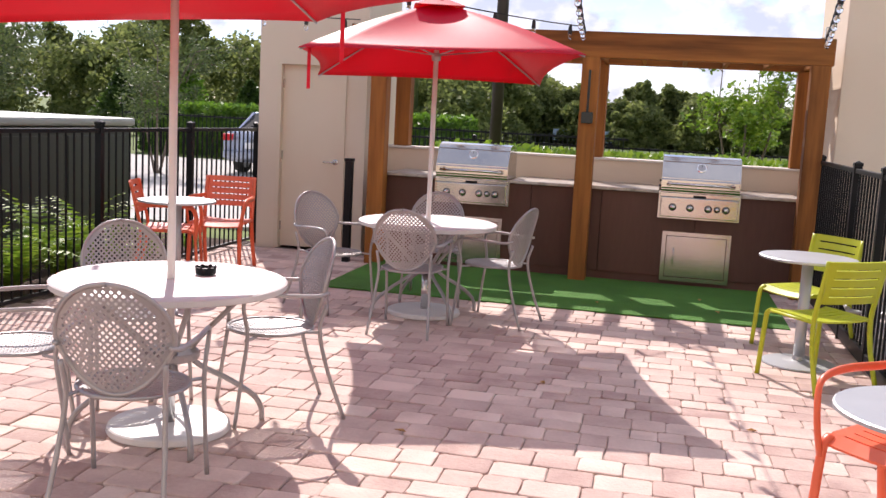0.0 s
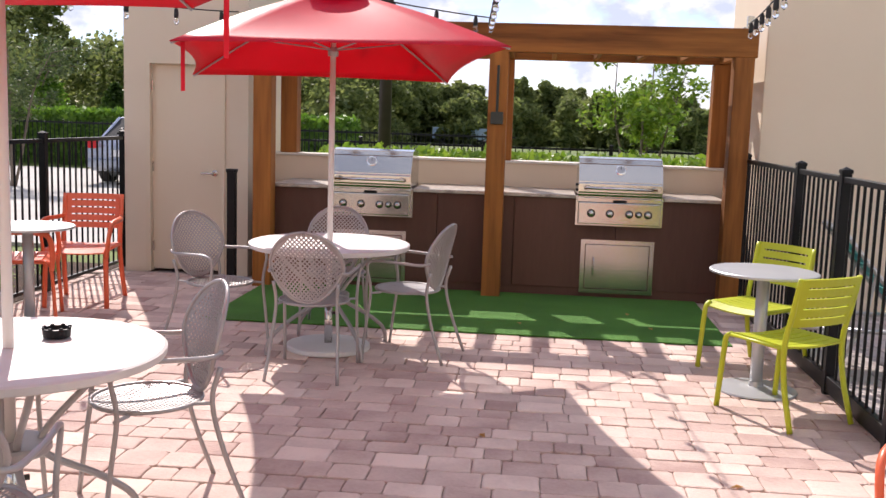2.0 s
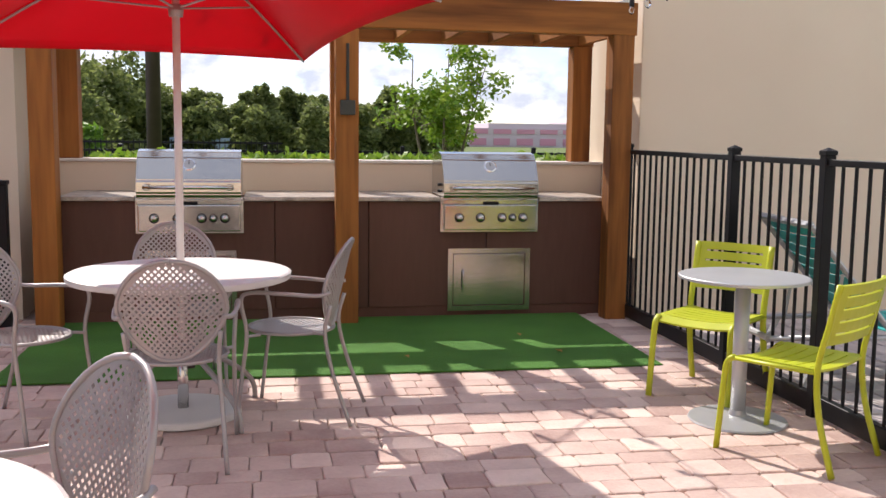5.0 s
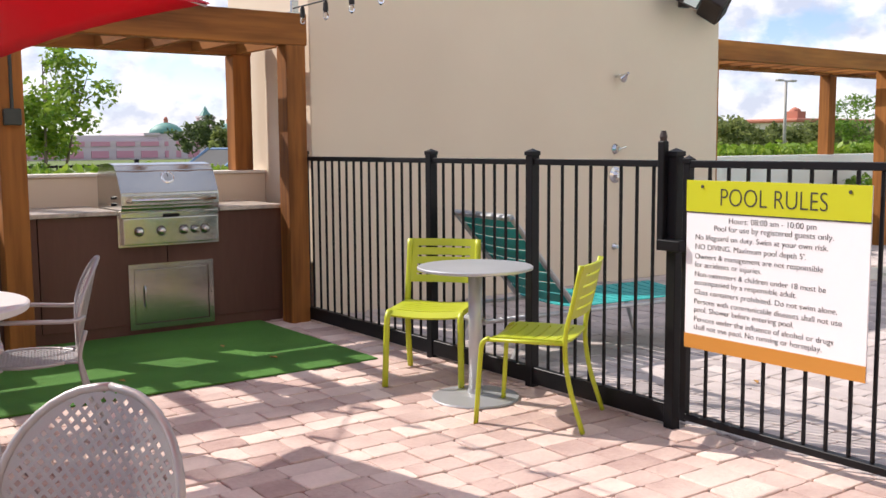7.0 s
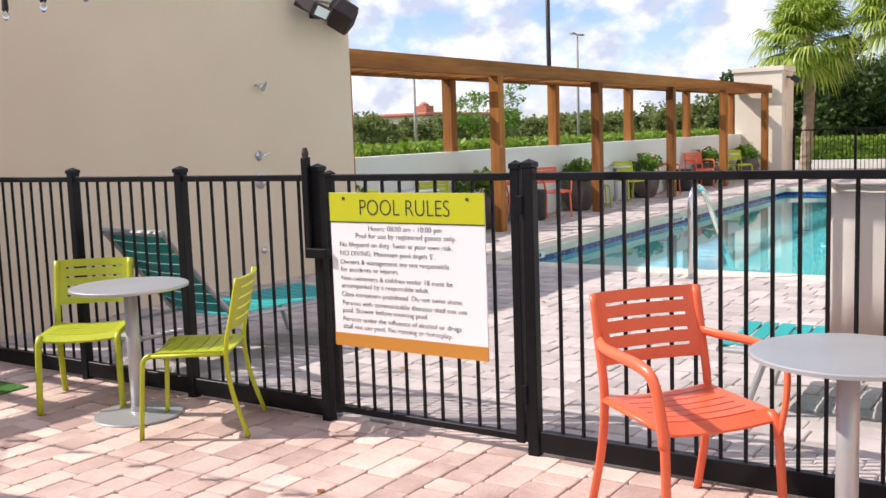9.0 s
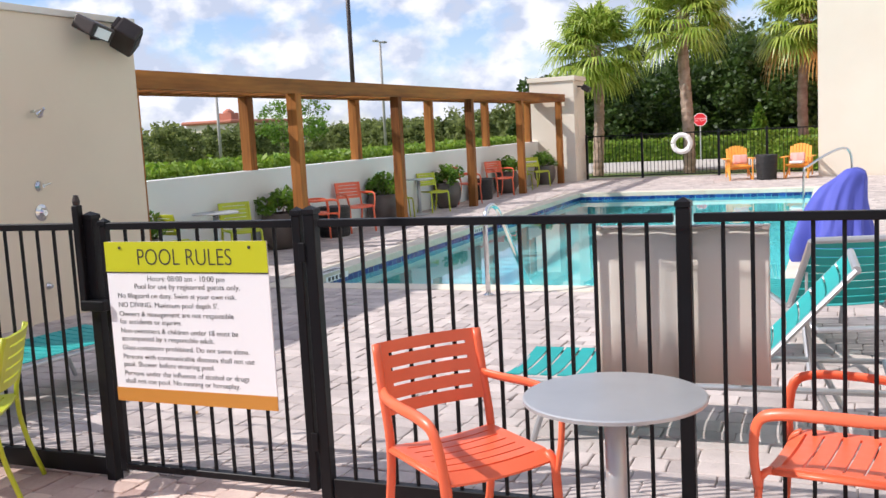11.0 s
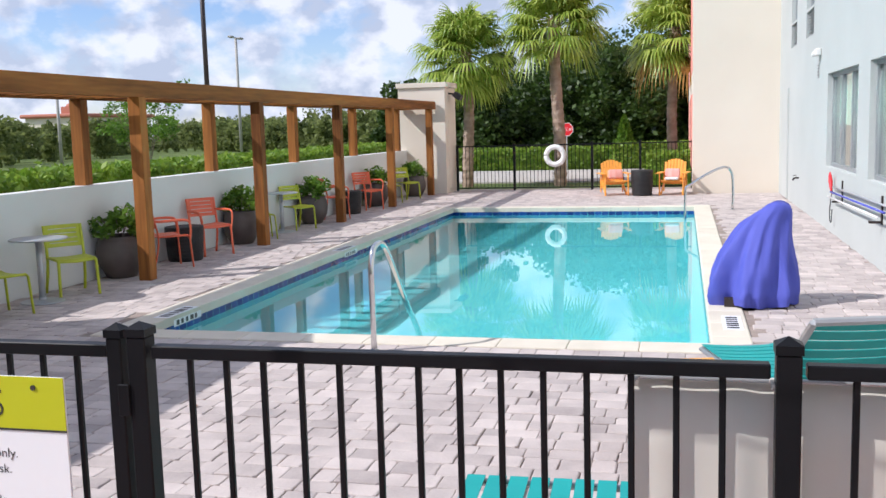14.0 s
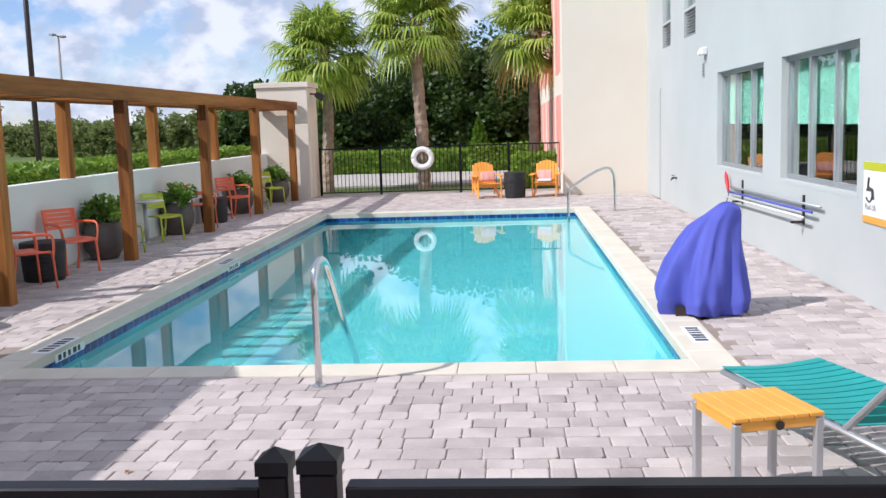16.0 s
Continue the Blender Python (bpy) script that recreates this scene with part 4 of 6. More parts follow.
def wicker_table(x, y, r=.29, h=.52):
    t = thing("wicker_table", (x, y, 0), 0, "black woven drum side table", "side table", "wicker tables")
    part("drum", lathe([(r * .86, 0), (r * .9, .02), (r, h - .03), (r, h - .005), (r - .01, h), (0, h)], 28), WICKER, t, "", True)
    for k in range(8):
        part("band", lathe([(r * (.9 + .1 * k / 8) + .004, .05 + .055 * k), (r * (.9 + .1 * k / 8) + .007, .065 + .055 * k), (r * (.9 + .1 * k / 8) + .004, .08 + .055 * k)], 28), WICKER, t)


for x, y in ((13.1, 10.94), (20.72, 10.96)):
    wicker_table(x, y)
wicker_table(25.37, 4.60, .28, .66)


# leaves
def leaf_cloud(bm, centre, radii, n, size, rng, droop=0.0):
    """Small bent leaves scattered through an uneven ellipsoid."""
    for _ in range(n):
        d = Vector((rng.gauss(0, 1), rng.gauss(0, 1), rng.gauss(0, 1)))
        if d.length < 1e-3:
            continue
        d.normalize()
        r = rng.random() ** .45
        c = Vector((centre[0] + d.x * radii[0] * r, centre[1] + d.y * radii[1] * r, centre[2] + d.z * radii[2] * r))
        u = Vector((rng.gauss(0, 1), rng.gauss(0, 1), rng.gauss(0, .7) - droop)).normalized()
        v = u.cross(Vector((rng.gauss(0, 1), rng.gauss(0, 1), rng.gauss(0, 1)))).normalized()
        s = size * rng.uniform(.6, 1.3)
        a, b = bm.verts.new(c - u * s), bm.verts.new(c + u * s)
        p, q = bm.verts.new(c + v * s * .5), bm.verts.new(c - v * s * .5)
        bm.faces.new((a, p, b, q))


def potted_shrub(x, y, s=1.0, seed=0):
    rng = random.Random(seed)
    t = thing("potted_plant", (x, y, 0), seed * 31, "bulbous grey-brown planter with a leafy green shrub", "potted plant", "pool planters")
    part("pot", lathe([(.17, 0), (.20, .01), (.30, .20), (.325, .34), (.30, .48), (.275, .54), (.29, .565), (.27, .57), (.25, .53), (0, .52)], 32), POT, t, "", True)
    bm = bmesh.new()
    for k in range(26):
        a, r = rng.uniform(0, 6.28), rng.uniform(.05, .34)
        leaf_cloud(bm, (r * math.cos(a), r * math.sin(a), .66 + rng.uniform(0, .26) - .2 * r), (.11, .11, .13), 34, .045, rng)
    part("foliage", bm, LEAF, t)
    bm = bmesh.new()
    for k in range(9):
        a = rng.uniform(0, 6.28)
        tube(bm, [(0.06 * math.cos(a), .06 * math.sin(a), .5), (.14 * math.cos(a), .14 * math.sin(a), .66), (.24 * math.cos(a), .24 * math.sin(a), .80)], .005, 5, 2)
    part("stem", bm, BARK, t)


for i, (x, y) in enumerate(((7.95, 10.94), (11.45, 11.0), (15.2, 11.0), (18.55, 11.0), (22.76, 10.98), (25.95, 10.86))):
    potted_shrub(x, y, 1, i + 3)


def lounger(x, y, turn, back, label):
    """Foot at +x, head at -x; back: degrees that the back is raised."""
    c = thing("sun_lounger", (x, y, 0), turn, label, "lounger", "sun loungers")
    w, z = .33, .34
    hinge, foot, bl = -.18, 1.05, .80
    for s in (-1, 1):
        part("side_rail", tubed([(foot, s * w, z), (hinge - .72, s * w, z)], .025, 8, 2, .016), ALU, c, "", True)
        part("leg", tubed([(.80, s * w, z), (.92, s * w, 0)], .018, 8, 2), ALU, c)
        part("leg", tubed([(-.55, s * w, z), (-.72, s * w, 0)], .018, 8, 2), ALU, c)
    part("foot_rail", tubed([(foot, -w, z), (foot, w, z)], .02, 8), ALU, c)
    part("cross_rail", tubed([(-.72 + hinge, -w, z), (-.72 + hinge, w, z)], .02, 8), ALU, c)
    n = 13
    for k in range(n):
        xx = hinge + .05 + (foot - hinge - .08) * k / (n - 1)
        bm = bmesh.new()
        pts = [[bm.verts.new((xx + dx, w * (-1 + 2 * j / 6), z + .03 - .018 * (1 - (-1 + 2 * j / 6) ** 2))) for j in range(7)] for dx in (-.040, .040)]
        for j in range(6):
            bm.faces.new((pts[0][j], pts[1][j], pts[1][j + 1], pts[0][j + 1]))
        thicken(part("strap", bm, TEAL, c), .006)
    bf = part("back_frame", bmesh.new(), ALU, c)
    bm = bmesh.new()
    m = Matrix.Translation((hinge, 0, z + .02)) @ Matrix.Rotation(radians(back), 4, "Y")
    for s in (-1, 1):
        tube(bm, [m @ Vector((0, s * w, 0)), m @ Vector((-bl, s * w, 0))], .025, 8, 2, .016)
    tube(bm, [m @ Vector((-bl, -w, 0)), m @ Vector((-bl, w, 0))], .022, 8)
    bm.to_mesh(bf.data)
    bm.free()
    for k in range(8):
        xx = -.07 - (bl - .12) * k / 7
        bm = bmesh.new()
        pts = [[bm.verts.new(m @ Vector((xx + dx, w * (-1 + 2 * j / 6), .012 - .015 * (1 - (-1 + 2 * j / 6) ** 2)))) for j in range(7)] for dx in (-.042, .042)]
        for j in range(6):
            bm.faces.new((pts[0][j], pts[1][j], pts[1][j + 1], pts[0][j + 1]))
        thicken(part("back_strap", bm, TEAL, c), .006)
    if back:
        for s in (-1, 1):
            part("prop", tubed([m @ Vector((-.45, s * (w - .03), -.01)), (hinge - .35, s * (w - .03), z - .02)], .010, 6), ALU, c)
    return c


lounger(3.54, 3.43, 92, 47, "teal strap sun lounger with the back raised")
lounger(5.64, 2.835, 16, 42, "teal strap sun lounger with the back raised beside a table")
lounger(2.94, 7.97, -5, 50, "teal strap sun lounger in the shade with the back raised")


def side_table():
    t = thing("side_table", (5.29, 3.56, 0), 14.5, "orange slatted side table with grey legs", "side table")
    for k in range(6):
        part("slat", boxed(-.225, .225, -.225 + .0755 * k, -.225 + .0755 * k + .072, .50, .522, .004, 1), TABLEWOOD, t)
    for sx in (-1, 1):
        for sy in (-1, 1):
            part("leg", boxed(sx * .205 - .018, sx * .205 + .018, sy * .205 - .018, sy * .205 + .018, 0, .49, .003, 1), ALU, t)
    bm = bmesh.new()
    for s in (-1, 1):
        box(bm, -.187, .187, s * .205 - .012, s * .205 + .012, .455, .498)
        box(bm, s * .205 - .012, s * .205 + .012, -.187, .187, .455, .498)
    part("apron", bm, TABLEWOOD, t)
    part("badge", moved(lathe([(.022, 0), (.022, .004)], 16), pose(-.225, .0, .475, 0, -90)), BRONZE, t)


side_table()


def adirondack(x, y, turn, towel):
    c = thing("adirondack_chair", (x, y, 0), turn, "bright orange slatted adirondack chair" + (" with a folded towel" if towel else " by the far fence"), "chair", "adirondack chairs")
    for k in range(7):
        u = -.24 + .08 * k
        top = .95 - .9 * u * u * 1.6
        m = pose(-.22, u, .30, 0, -22)
        part("back_slat", moved(boxed(-.011, .011, -.036, .036, 0, top - .30, .006, 1), m), ADIR, c)
    for k in range(5):
        part("seat_slat", moved(boxed(-.045, .045, -.27, .27, -.011, .011, .004, 1), pose(.30 - .105 * k, 0, .37 - .022 * k, 0, 10)), ADIR, c)
    for s in (-1, 1):
        part("arm", boxed(-.40, .42, s * .33 - .07, s * .33 + .07, .555, .578, .01), ADIR, c)
        part("leg", boxed(.28, .38, s * .30 - .012, s * .30 + .012, 0, .555, .004, 1), ADIR, c)
        part("rear_leg", moved(boxed(-.42, .42, s * .27 - .012, s * .27 + .012, -.05, .05, .004, 1), pose(-.10, 0, .20, 0, 24)), ADIR, c)
        part("arm_post", boxed(-.38, -.31, s * .29 - .012, s * .29 + .012, .05, .555, .004, 1), ADIR, c)
    return c


adirondack(25.69, 5.33, 195, False)
adirondack(25.69, 3.82, 172, True)
tw = thing("folded_towel", (25.44, 3.85, .40), 172, "folded white towel on the orange seat", "towel")
part("cloth", boxed(-.13, .13, -.17, .17, 0, .06, .02), WHITE, tw)


CUSHION = surf("coral_cushion_cloth", (0.72, 0.20, 0.16), (0.86, 0.55, 0.48), 0.85, big=9, fine=160, bump=0.2, stretch=(.1, 1, .1))
for cx, cy, ca in ((25.60, 5.27, 195), (25.64, 3.85, 172)):
    cu = thing("cushion", (cx, cy, .40), ca, "coral and white striped cushion on the orange chair", "cushion", "chair cushions")
    part("cover", moved(boxed(-.05, .05, -.19, .19, 0, .26, .045, 3), pose(-.05, 0, .02, 0, -20)), CUSHION, cu, "", True)


# ---- pool fittings ----
def hand_rail(pts, label):
    r = thing("pool_rail", pts[0], 0, label, "handrail", "pool handrails")
    o = Vector(pts[0])
    part("tube", tubed([Vector(p) - o for p in pts], .027, 12, 6), CHROME, r, "", True)
    part("flange", lathe([(.055, 0), (.055, .008), (.03, .02)], 20), CHROME, r)


hand_rail([(7.60, 6.16, 0), (7.60, 6.16, .45), (7.60, 6.16, .76), (7.68, 6.15, .90), (7.85, 6.13, .90), (8.02, 6.11, .72), (8.35, 6.08, .30), (8.62, 6.05, -.02), (8.70, 6.04, -.20)], "bent stainless steel pool handrail at the steps")
hand_rail([(21.11, 2.55, 0), (21.11, 2.55, .45), (21.11, 2.58, .78), (21.11, 2.72, .90), (21.0, 3.05, .78), (20.89, 3.42, .55), (20.87, 3.52, .42), (20.87, 3.53, -.30)], "bent stainless steel pool handrail at the far corner")

# life ring on the far fence
lr = thing("life_ring", (27.78, 7.15, .66), 0, "white life ring hung on the far pool fence", "life ring")
bm = bmesh.new()
ring = [Vector((0, .25 * math.cos(t), .33 + .25 * math.sin(t))) for t in [2 * math.pi * k / 28 for k in range(29)]]
tube(bm, ring, .075, 12, 1)
part("ring", bm, WHITE, lr, "", True)
for k in range(4):
    t = math.pi / 2 * k + .8
    part("band", moved(lathe([(.079, -.03), (.079, .03)], 14), Matrix.Translation((0, .25 * math.cos(t), .33 + .25 * math.sin(t))) @ Matrix.Rotation(t, 4, "X")), SIGN_WHITE, lr)
part("hook", boxed(-.04, .07, -.03, .03, .56, .62, .01), BLACK, lr)

# covered pool lift
cv = thing("covered_pool_lift", (10.22, 2.86, 0), 0, "pool lift under a draped violet-blue cover", "pool lift")
rng = random.Random(5)
bm = bmesh.new()
N, M = 120, 30
fold = [rng.uniform(.5, 1.5) for _ in range(12)]


def between(h, knots):
    for (h0, v0), (h1, v1) in zip(knots, knots[1:]):
        if h <= h1:
            q = (h - h0) / (h1 - h0)
            return v0 + (v1 - v0) * q
    return knots[-1][1]


rows = []
for i in range(M + 1):
    h = i / M
    z = 1.03 * (1 - h)
    far_side = between(h, ((0, -.10), (.05, -.03), (.16, .13), (.3, .23), (.5, .34), (.75, .42), (.9, .43), (1, .39)))
    near_side = between(h, ((0, -.36), (.05, -.375), (.3, -.37), (.6, -.40), (.85, -.44), (1, -.42)))
    deep = between(h, ((0, .11), (.06, .17), (.3, .26), (.7, .38), (.88, .41), (1, .38)))
    row = []
    for k in range(N):
        t = 2 * math.pi * k / N
        f = fold[int(k / N * 12) % 12]
        wob = 1 + h ** .7 * (.24 * (.62 - abs(math.sin(3.5 * t + 1.2 + 1.3 * h))) * f + .07 * math.sin(11 * t + 4 * h) + .03 * math.sin(19 * t - 3 * h)) + .05 * math.sin(5 * t + 6 * h) * h
        mid, half = (far_side + near_side) / 2, (far_side - near_side) / 2
        lift = .016 * (1 + math.sin(5 * t + .6)) * max(0, h - .8) * 5
        row.append(bm.verts.new((deep * wob * math.cos(t), mid + half * wob * math.sin(t), max(z + .03 * math.sin(2 * t + 2) * (1 - h) + lift, .005))))
    rows.append(row)
for a, b in zip(rows, rows[1:]):
    for k in range(N):
        bm.faces.new((a[k], b[k], b[(k + 1) % N], a[(k + 1) % N]))
bm.faces.new(rows[0])
part("cover", bm, COVER, cv, "", True)
part("lift_base", boxed(-.3, .3, -.3, .3, 0, .1), BRONZE, cv)
part("lift_mast", lathe([(.05, .1), (.05, .96)], 12, None, (0, -.22)), BRONZE, cv)

# cloth hung over the fence
cl = thing("hanging_cloth", (2.135, 3.36, .645), 0, "plain grey-beige cloth panel hung on the pool side of the fence", "cloth")
bm = bmesh.new()
n = 64
cols = []
for k in range(n + 1):
    y = -.34 + .68 * k / n
    off = .0045 * math.sin(k / n * 2 * math.pi * 4.3) + .0012 * math.sin(k / n * 47 + 1)
    cols.append([bm.verts.new((.022 + off * (.35 + .65 * q), y * (1 + .01 * math.sin(k)), .645 * (1 - q))) for q in (0, .3, .6, 1)])
for a, b in zip(cols, cols[1:]):
    for j in range(3):
        bm.faces.new((a[j], a[j + 1], b[j + 1], b[j]))
thicken(part("pleats", bm, CLOTH, cl, "", True), .006)
part("hem_rod", tubed([(.012, -.345, .642), (.012, .345, .642)], .006, 8), ALU, cl)
for s in (-1, 0, 1):
    part("tie", boxed(-.045, .02, s * .33 - .012, s * .33 + .012, .632, .648, .002, 1), CLOTH, cl)

# pool rules sign
sg = thing("pool_rules_sign", (2.055, 5.71, .437), 0, "white pool rules sign with lime header on the gate", "sign")
W, H = .95, .815
part("board", boxed(-.004, .004, -W / 2, W / 2, 0, H, .002, 1), SIGN_WHITE, sg)
part("header", boxed(-.0065, -.004, -W / 2, W / 2, H - .15, H), SIGN_LIME, sg, "lime green header band")
part("foot", boxed(-.0065, -.004, -W / 2, W / 2, 0, .07), SIGN_FOOT, sg, "orange-brown foot band")
part("rule", boxed(-.0068, -.004, -W / 2, W / 2, H - .156, H - .150), INK, sg)


def on_sign(y, z, k=1.03, out=-.0049):
    """Reading direction runs to -y, on the face towards -x."""
    return Matrix(((0, 0, -1, out), (-k, 0, 0, y), (0, 1, 0, z), (0, 0, 0, 1)))


text_part("POOL RULES", .118, on_sign(0, H - .116, .84, -.0074), INK, sg, align="CENTER")
lines = ["Hours: 08:00 am - 10:00 pm", "Pool for use by registered guests only.", "No lifeguard on duty. Swim at your own risk.", "NO DIVING. Maximum pool depth 5'.", "Owners & management are not responsible", "for accidents or injuries.", "Non-swimmers & children under 18 must be", "accompanied by a responsible adult.", "Glass containers prohibited. Do not swim alone.", "Persons with communicable diseases shall not use", "pool. Shower before entering pool.", "Persons under the influence of alcohol or drugs", "shall not use pool. No running or horseplay."]
z = H - .197
for i, words in enumerate(lines):
    if i < 2:
        text_part(words, .039, on_sign(0, z), INK, sg, align="CENTER")
    else:
        text_part(words, .0375, on_sign(.42, z), INK, sg)
    z -= .0395 if i in (0, 4, 6, 9, 11) else .0465
for y in (-.38, .38):
    part("screw", moved(lathe([(.008, 0), (.008, .004)], 8), pose(-.0065, y, H - .03, 0, -90)), INK, sg)

# hotel wall fittings
ls = thing("pool_lift_sign", (10.30, WY + .004, .80), 0, "small white pool lift sign with a lime header", "sign")
part("board", boxed(-.32, .32, 0, .008, 0, .60, .002, 1), SIGN_WHITE, ls)
part("header", boxed(-.32, .32, .008, .011, .52, .60), SIGN_LIME, ls)
part("foot", boxed(-.32, .32, .008, .011, 0, .07), TABLEWOOD, ls)
north = Matrix(((-1, 0, 0, 0), (0, 0, 1, .010), (0, 1, 0, .13), (0, 0, 0, 1)))
text_part("Pool Lift", .085, Matrix.Translation((.26, 0, 0)) @ north, INK, ls)
ic = part("icon", tubed([(.16, .012, .45), (.17, .012, .33), (.06, .012, .33), (.03, .012, .24)], .012, 6), INK, ls)
part("icon_wheel", tubed([(.15 + .08 * math.cos(t), .012, .28 + .07 * math.sin(t)) for t in [.6 + 5.2 * k / 12 for k in range(13)]], .009, 6, 2), INK, ls)
wlp = thing("wall_lamp", (18.56, WY, 2.98), 0, "small white emergency wall lamp", "wall lamp")
part("housing", boxed(-.14, .14, 0, .10, 0, .13, .02), WHITE, wlp)
part("lens", moved(lathe([(.05, 0), (.05, .05), (.03, .07)], 14), pose(-.06, .09, .02, -70)), WHITE, wlp)
sm = thing("wall_plaque", (18.75, WY, 2.60), 0, "small grey plaque on the hotel wall", "plaque")
part("plate", boxed(-.08, .08, 0, .012, 0, .26, .003), WINFRAME, sm)
for k in range(4):
    part("slot", boxed(-.05, .05, .012, .014, .04 + .055 * k, .06 + .055 * k), INK, sm)
hb = thing("hose_tap", (21.6, WY, .62), 0, "brass hose tap on the hotel wall", "tap")
part("body", tubed([(0, 0, 0), (0, .09, 0), (0, .12, -.05)], .018, 8), BRONZE, hb)
part("wheel", moved(lathe([(.035, 0), (.035, .012)], 12), pose(0, .08, .05)), BRONZE, hb)
pp = thing("pool_pole_rack", (14.2, WY, .68), 0, "telescopic pool poles on hooks with a red net", "pool poles")
for k in range(3):
    part("pole", tubed([(-2.4 + .2 * k, .06 + .035 * k, .16 - .075 * k), (2.1, .06 + .035 * k, .10 - .075 * k)], .016, 8), (ALU, COVER, WHITE)[k], pp, "", True)
for x in (-1.6, 1.5):
    part("hook", boxed(x - .02, x + .02, 0, .16, -.10, -.07, .004), BRONZE, pp)
    part("hook_plate", boxed(x - .03, x + .03, 0, .02, -.12, .24, .004), BRONZE, pp)
net = thing("net", (16.35, WY, .62), 0, "red and black leaf net hanging on the wall", "pool net")
part("bag", moved(lathe([(.008, .44), (.028, .36), (.034, .26), (.024, .14), (.010, .04)], 14), pose(0, .07, .02, 0, 34)), RED_PAINT, net, "", True)
part("loop", tubed([(0, .06, .1), (.2, .06, -.1), (.25, .06, -.35), (.1, .06, -.42), (0, .06, -.2)], .008, 6), BLACK, net)

# shower fittings and flood lights on the stucco wall
sh = thing("shower_fittings", (5.75, 10.25, 0), 0, "chrome poolside shower head, valves and foot tap", "shower")
part("shower_head", moved(lathe([(.045, 0), (.045, .02), (.02, .07), (.015, .10)], 16), pose(0, -.09, 2.09, 55)), CHROME, sh)
part("arm", tubed([(0, 0, 2.12), (0, -.06, 2.13)], .014, 8), CHROME, sh)
part("valve", moved(lathe([(.055, 0), (.055, .012), (.03, .04), (.02, .07)], 18), pose(0, 0, 1.38, 90)), CHROME, sh)
part("lever", tubed([(0, -.06, 1.38), (.09, -.07, 1.40)], .010, 8), CHROME, sh)
part("valve_plate", moved(lathe([(.085, 0), (.085, .01), (.05, .03), (.03, .06)], 22), pose(0, 0, 1.11, 90)), CHROME, sh)
part("foot_tap", moved(lathe([(.04, 0), (.04, .012), (.02, .05)], 14), pose(0, 0, .36, 90)), CHROME, sh)
fl = thing("flood_light", (6.75, 10.25, 2.98), 0, "pair of dark bronze flood lights under the wall cap", "flood light")
part("mount", boxed(-.07, .07, -.07, 0, -.09, .07, .01), BRONZE, fl)
part("arm", tubed([(0, -.05, 0), (-.12, -.12, -.01), (.14, -.12, -.03)], .022, 8), BRONZE, fl)
h1 = part("head", moved(boxed(-.21, .17, -.13, .13, -.06, .09, .02), pose(-.24, -.22, -.02, 28, 8, 10)), BRONZE, fl)
part("lamp_glass", moved(boxed(-.15, .10, -.135, -.128, -.045, .06), pose(-.24, -.22, -.02, 28, 8, 10)), SIGN_WHITE, h1)
h2 = part("head", moved(boxed(-.17, .17, -.13, .13, -.11, .11, .03), pose(.26, -.22, -.06, 40, 30, 55)), BRONZE, fl)
part("lamp_glass", moved(boxed(-.12, .12, -.137, -.128, -.08, .08), pose(.26, -.22, -.06, 40, 30, 55)), DARK, h2)
for k in range(5):
    part("fin", moved(boxed(-.15 + .06 * k, -.135 + .06 * k, .13, .17, -.08, .08), pose(.26, -.22, -.06, 40, 30, 55)), BRONZE, h2)
fc = thing("flood_light", (27.35, 10.15, 2.75), 0, "dark flood light on the stucco column", "flood light")
part("arm", tubed([(0, 0, .1), (0, -.18, .08)], .025, 8), BRONZE, fc)
part("head", moved(boxed(-.16, .16, -.12, .12, -.08, .08, .02), pose(0, -.28, .02, 35)), BRONZE, fc)

# bollard beside the door
bo = thing("bollard", (-2.57, 10.05, 0), 0, "slim black metal bollard by the service door", "bollard")
part("post", boxed(-.038, .038, -.038, .038, 0, 1.06, .004, 1), BLACK, bo)
part("cap", boxed(-.046, .046, -.046, .046, 1.06, 1.09, .006), BLACK, bo)


# ---- string lights ----
def string_lights(a, b, sag, n):
    s = thing("string_lights", a, 0, "black festoon cable with small clear bulbs", "string lights", "festoon lights")
    o, b = Vector(a), Vector(b)
    pts = []
    for k in range(25):
        t = k / 24
        p = o.lerp(b, t)
        p.z -= sag * 4 * t * (1 - t)
        pts.append(p - o)
    part("cable", tubed(pts, .006, 6, 1), RUBBER, s)
    for k in range(n):
        t = (k + .4) / n
        p = o.lerp(b, t) - o
        p.z -= sag * 4 * t * (1 - t)
        sk = part("socket", moved(lathe([(.016, -.085), (.021, -.075), (.018, -.02), (.008, 0)], 10), Matrix.Translation(p)), RUBBER, s)
        part("bulb", moved(lathe([(.004, -.145), (.019, -.13), (.023, -.11), (.014, -.085)], 10), Matrix.Translation(p)), BULB, sk, "", True)


string_lights((2.02, 10.16, 2.52), (0.30, -3.98, 4.40), .62, 30)
string_lights((-0.24, 10.16, 2.52), (0.75, -3.98, 4.40), .62, 30)
string_lights((-0.24, 10.16, 2.52), (-7.0, 2.0, 4.6), .55, 22)
string_lights((-2.55, 10.16, 2.52), (-7.0, 2.0, 4.6), .70, 18)
wp = thing("service_pole", (-7.0, 2.0, -.1), 0, "tall dark timber pole holding the festoon cables", "pole")
part("pole", lathe([(.09, 0), (.08, 4.8)], 14), BARK, wp)
cb = thing("cable_anchor", (2.02, 10.17, 2.475), 0, "grey metal cable anchor on the pergola beam", "bracket")
part("plate", boxed(-.05, .05, -.04, .04, 0, .012), STEEL, cb)
part("post", boxed(-.02, .04, -.02, .02, .012, .11, .006), STEEL, cb)

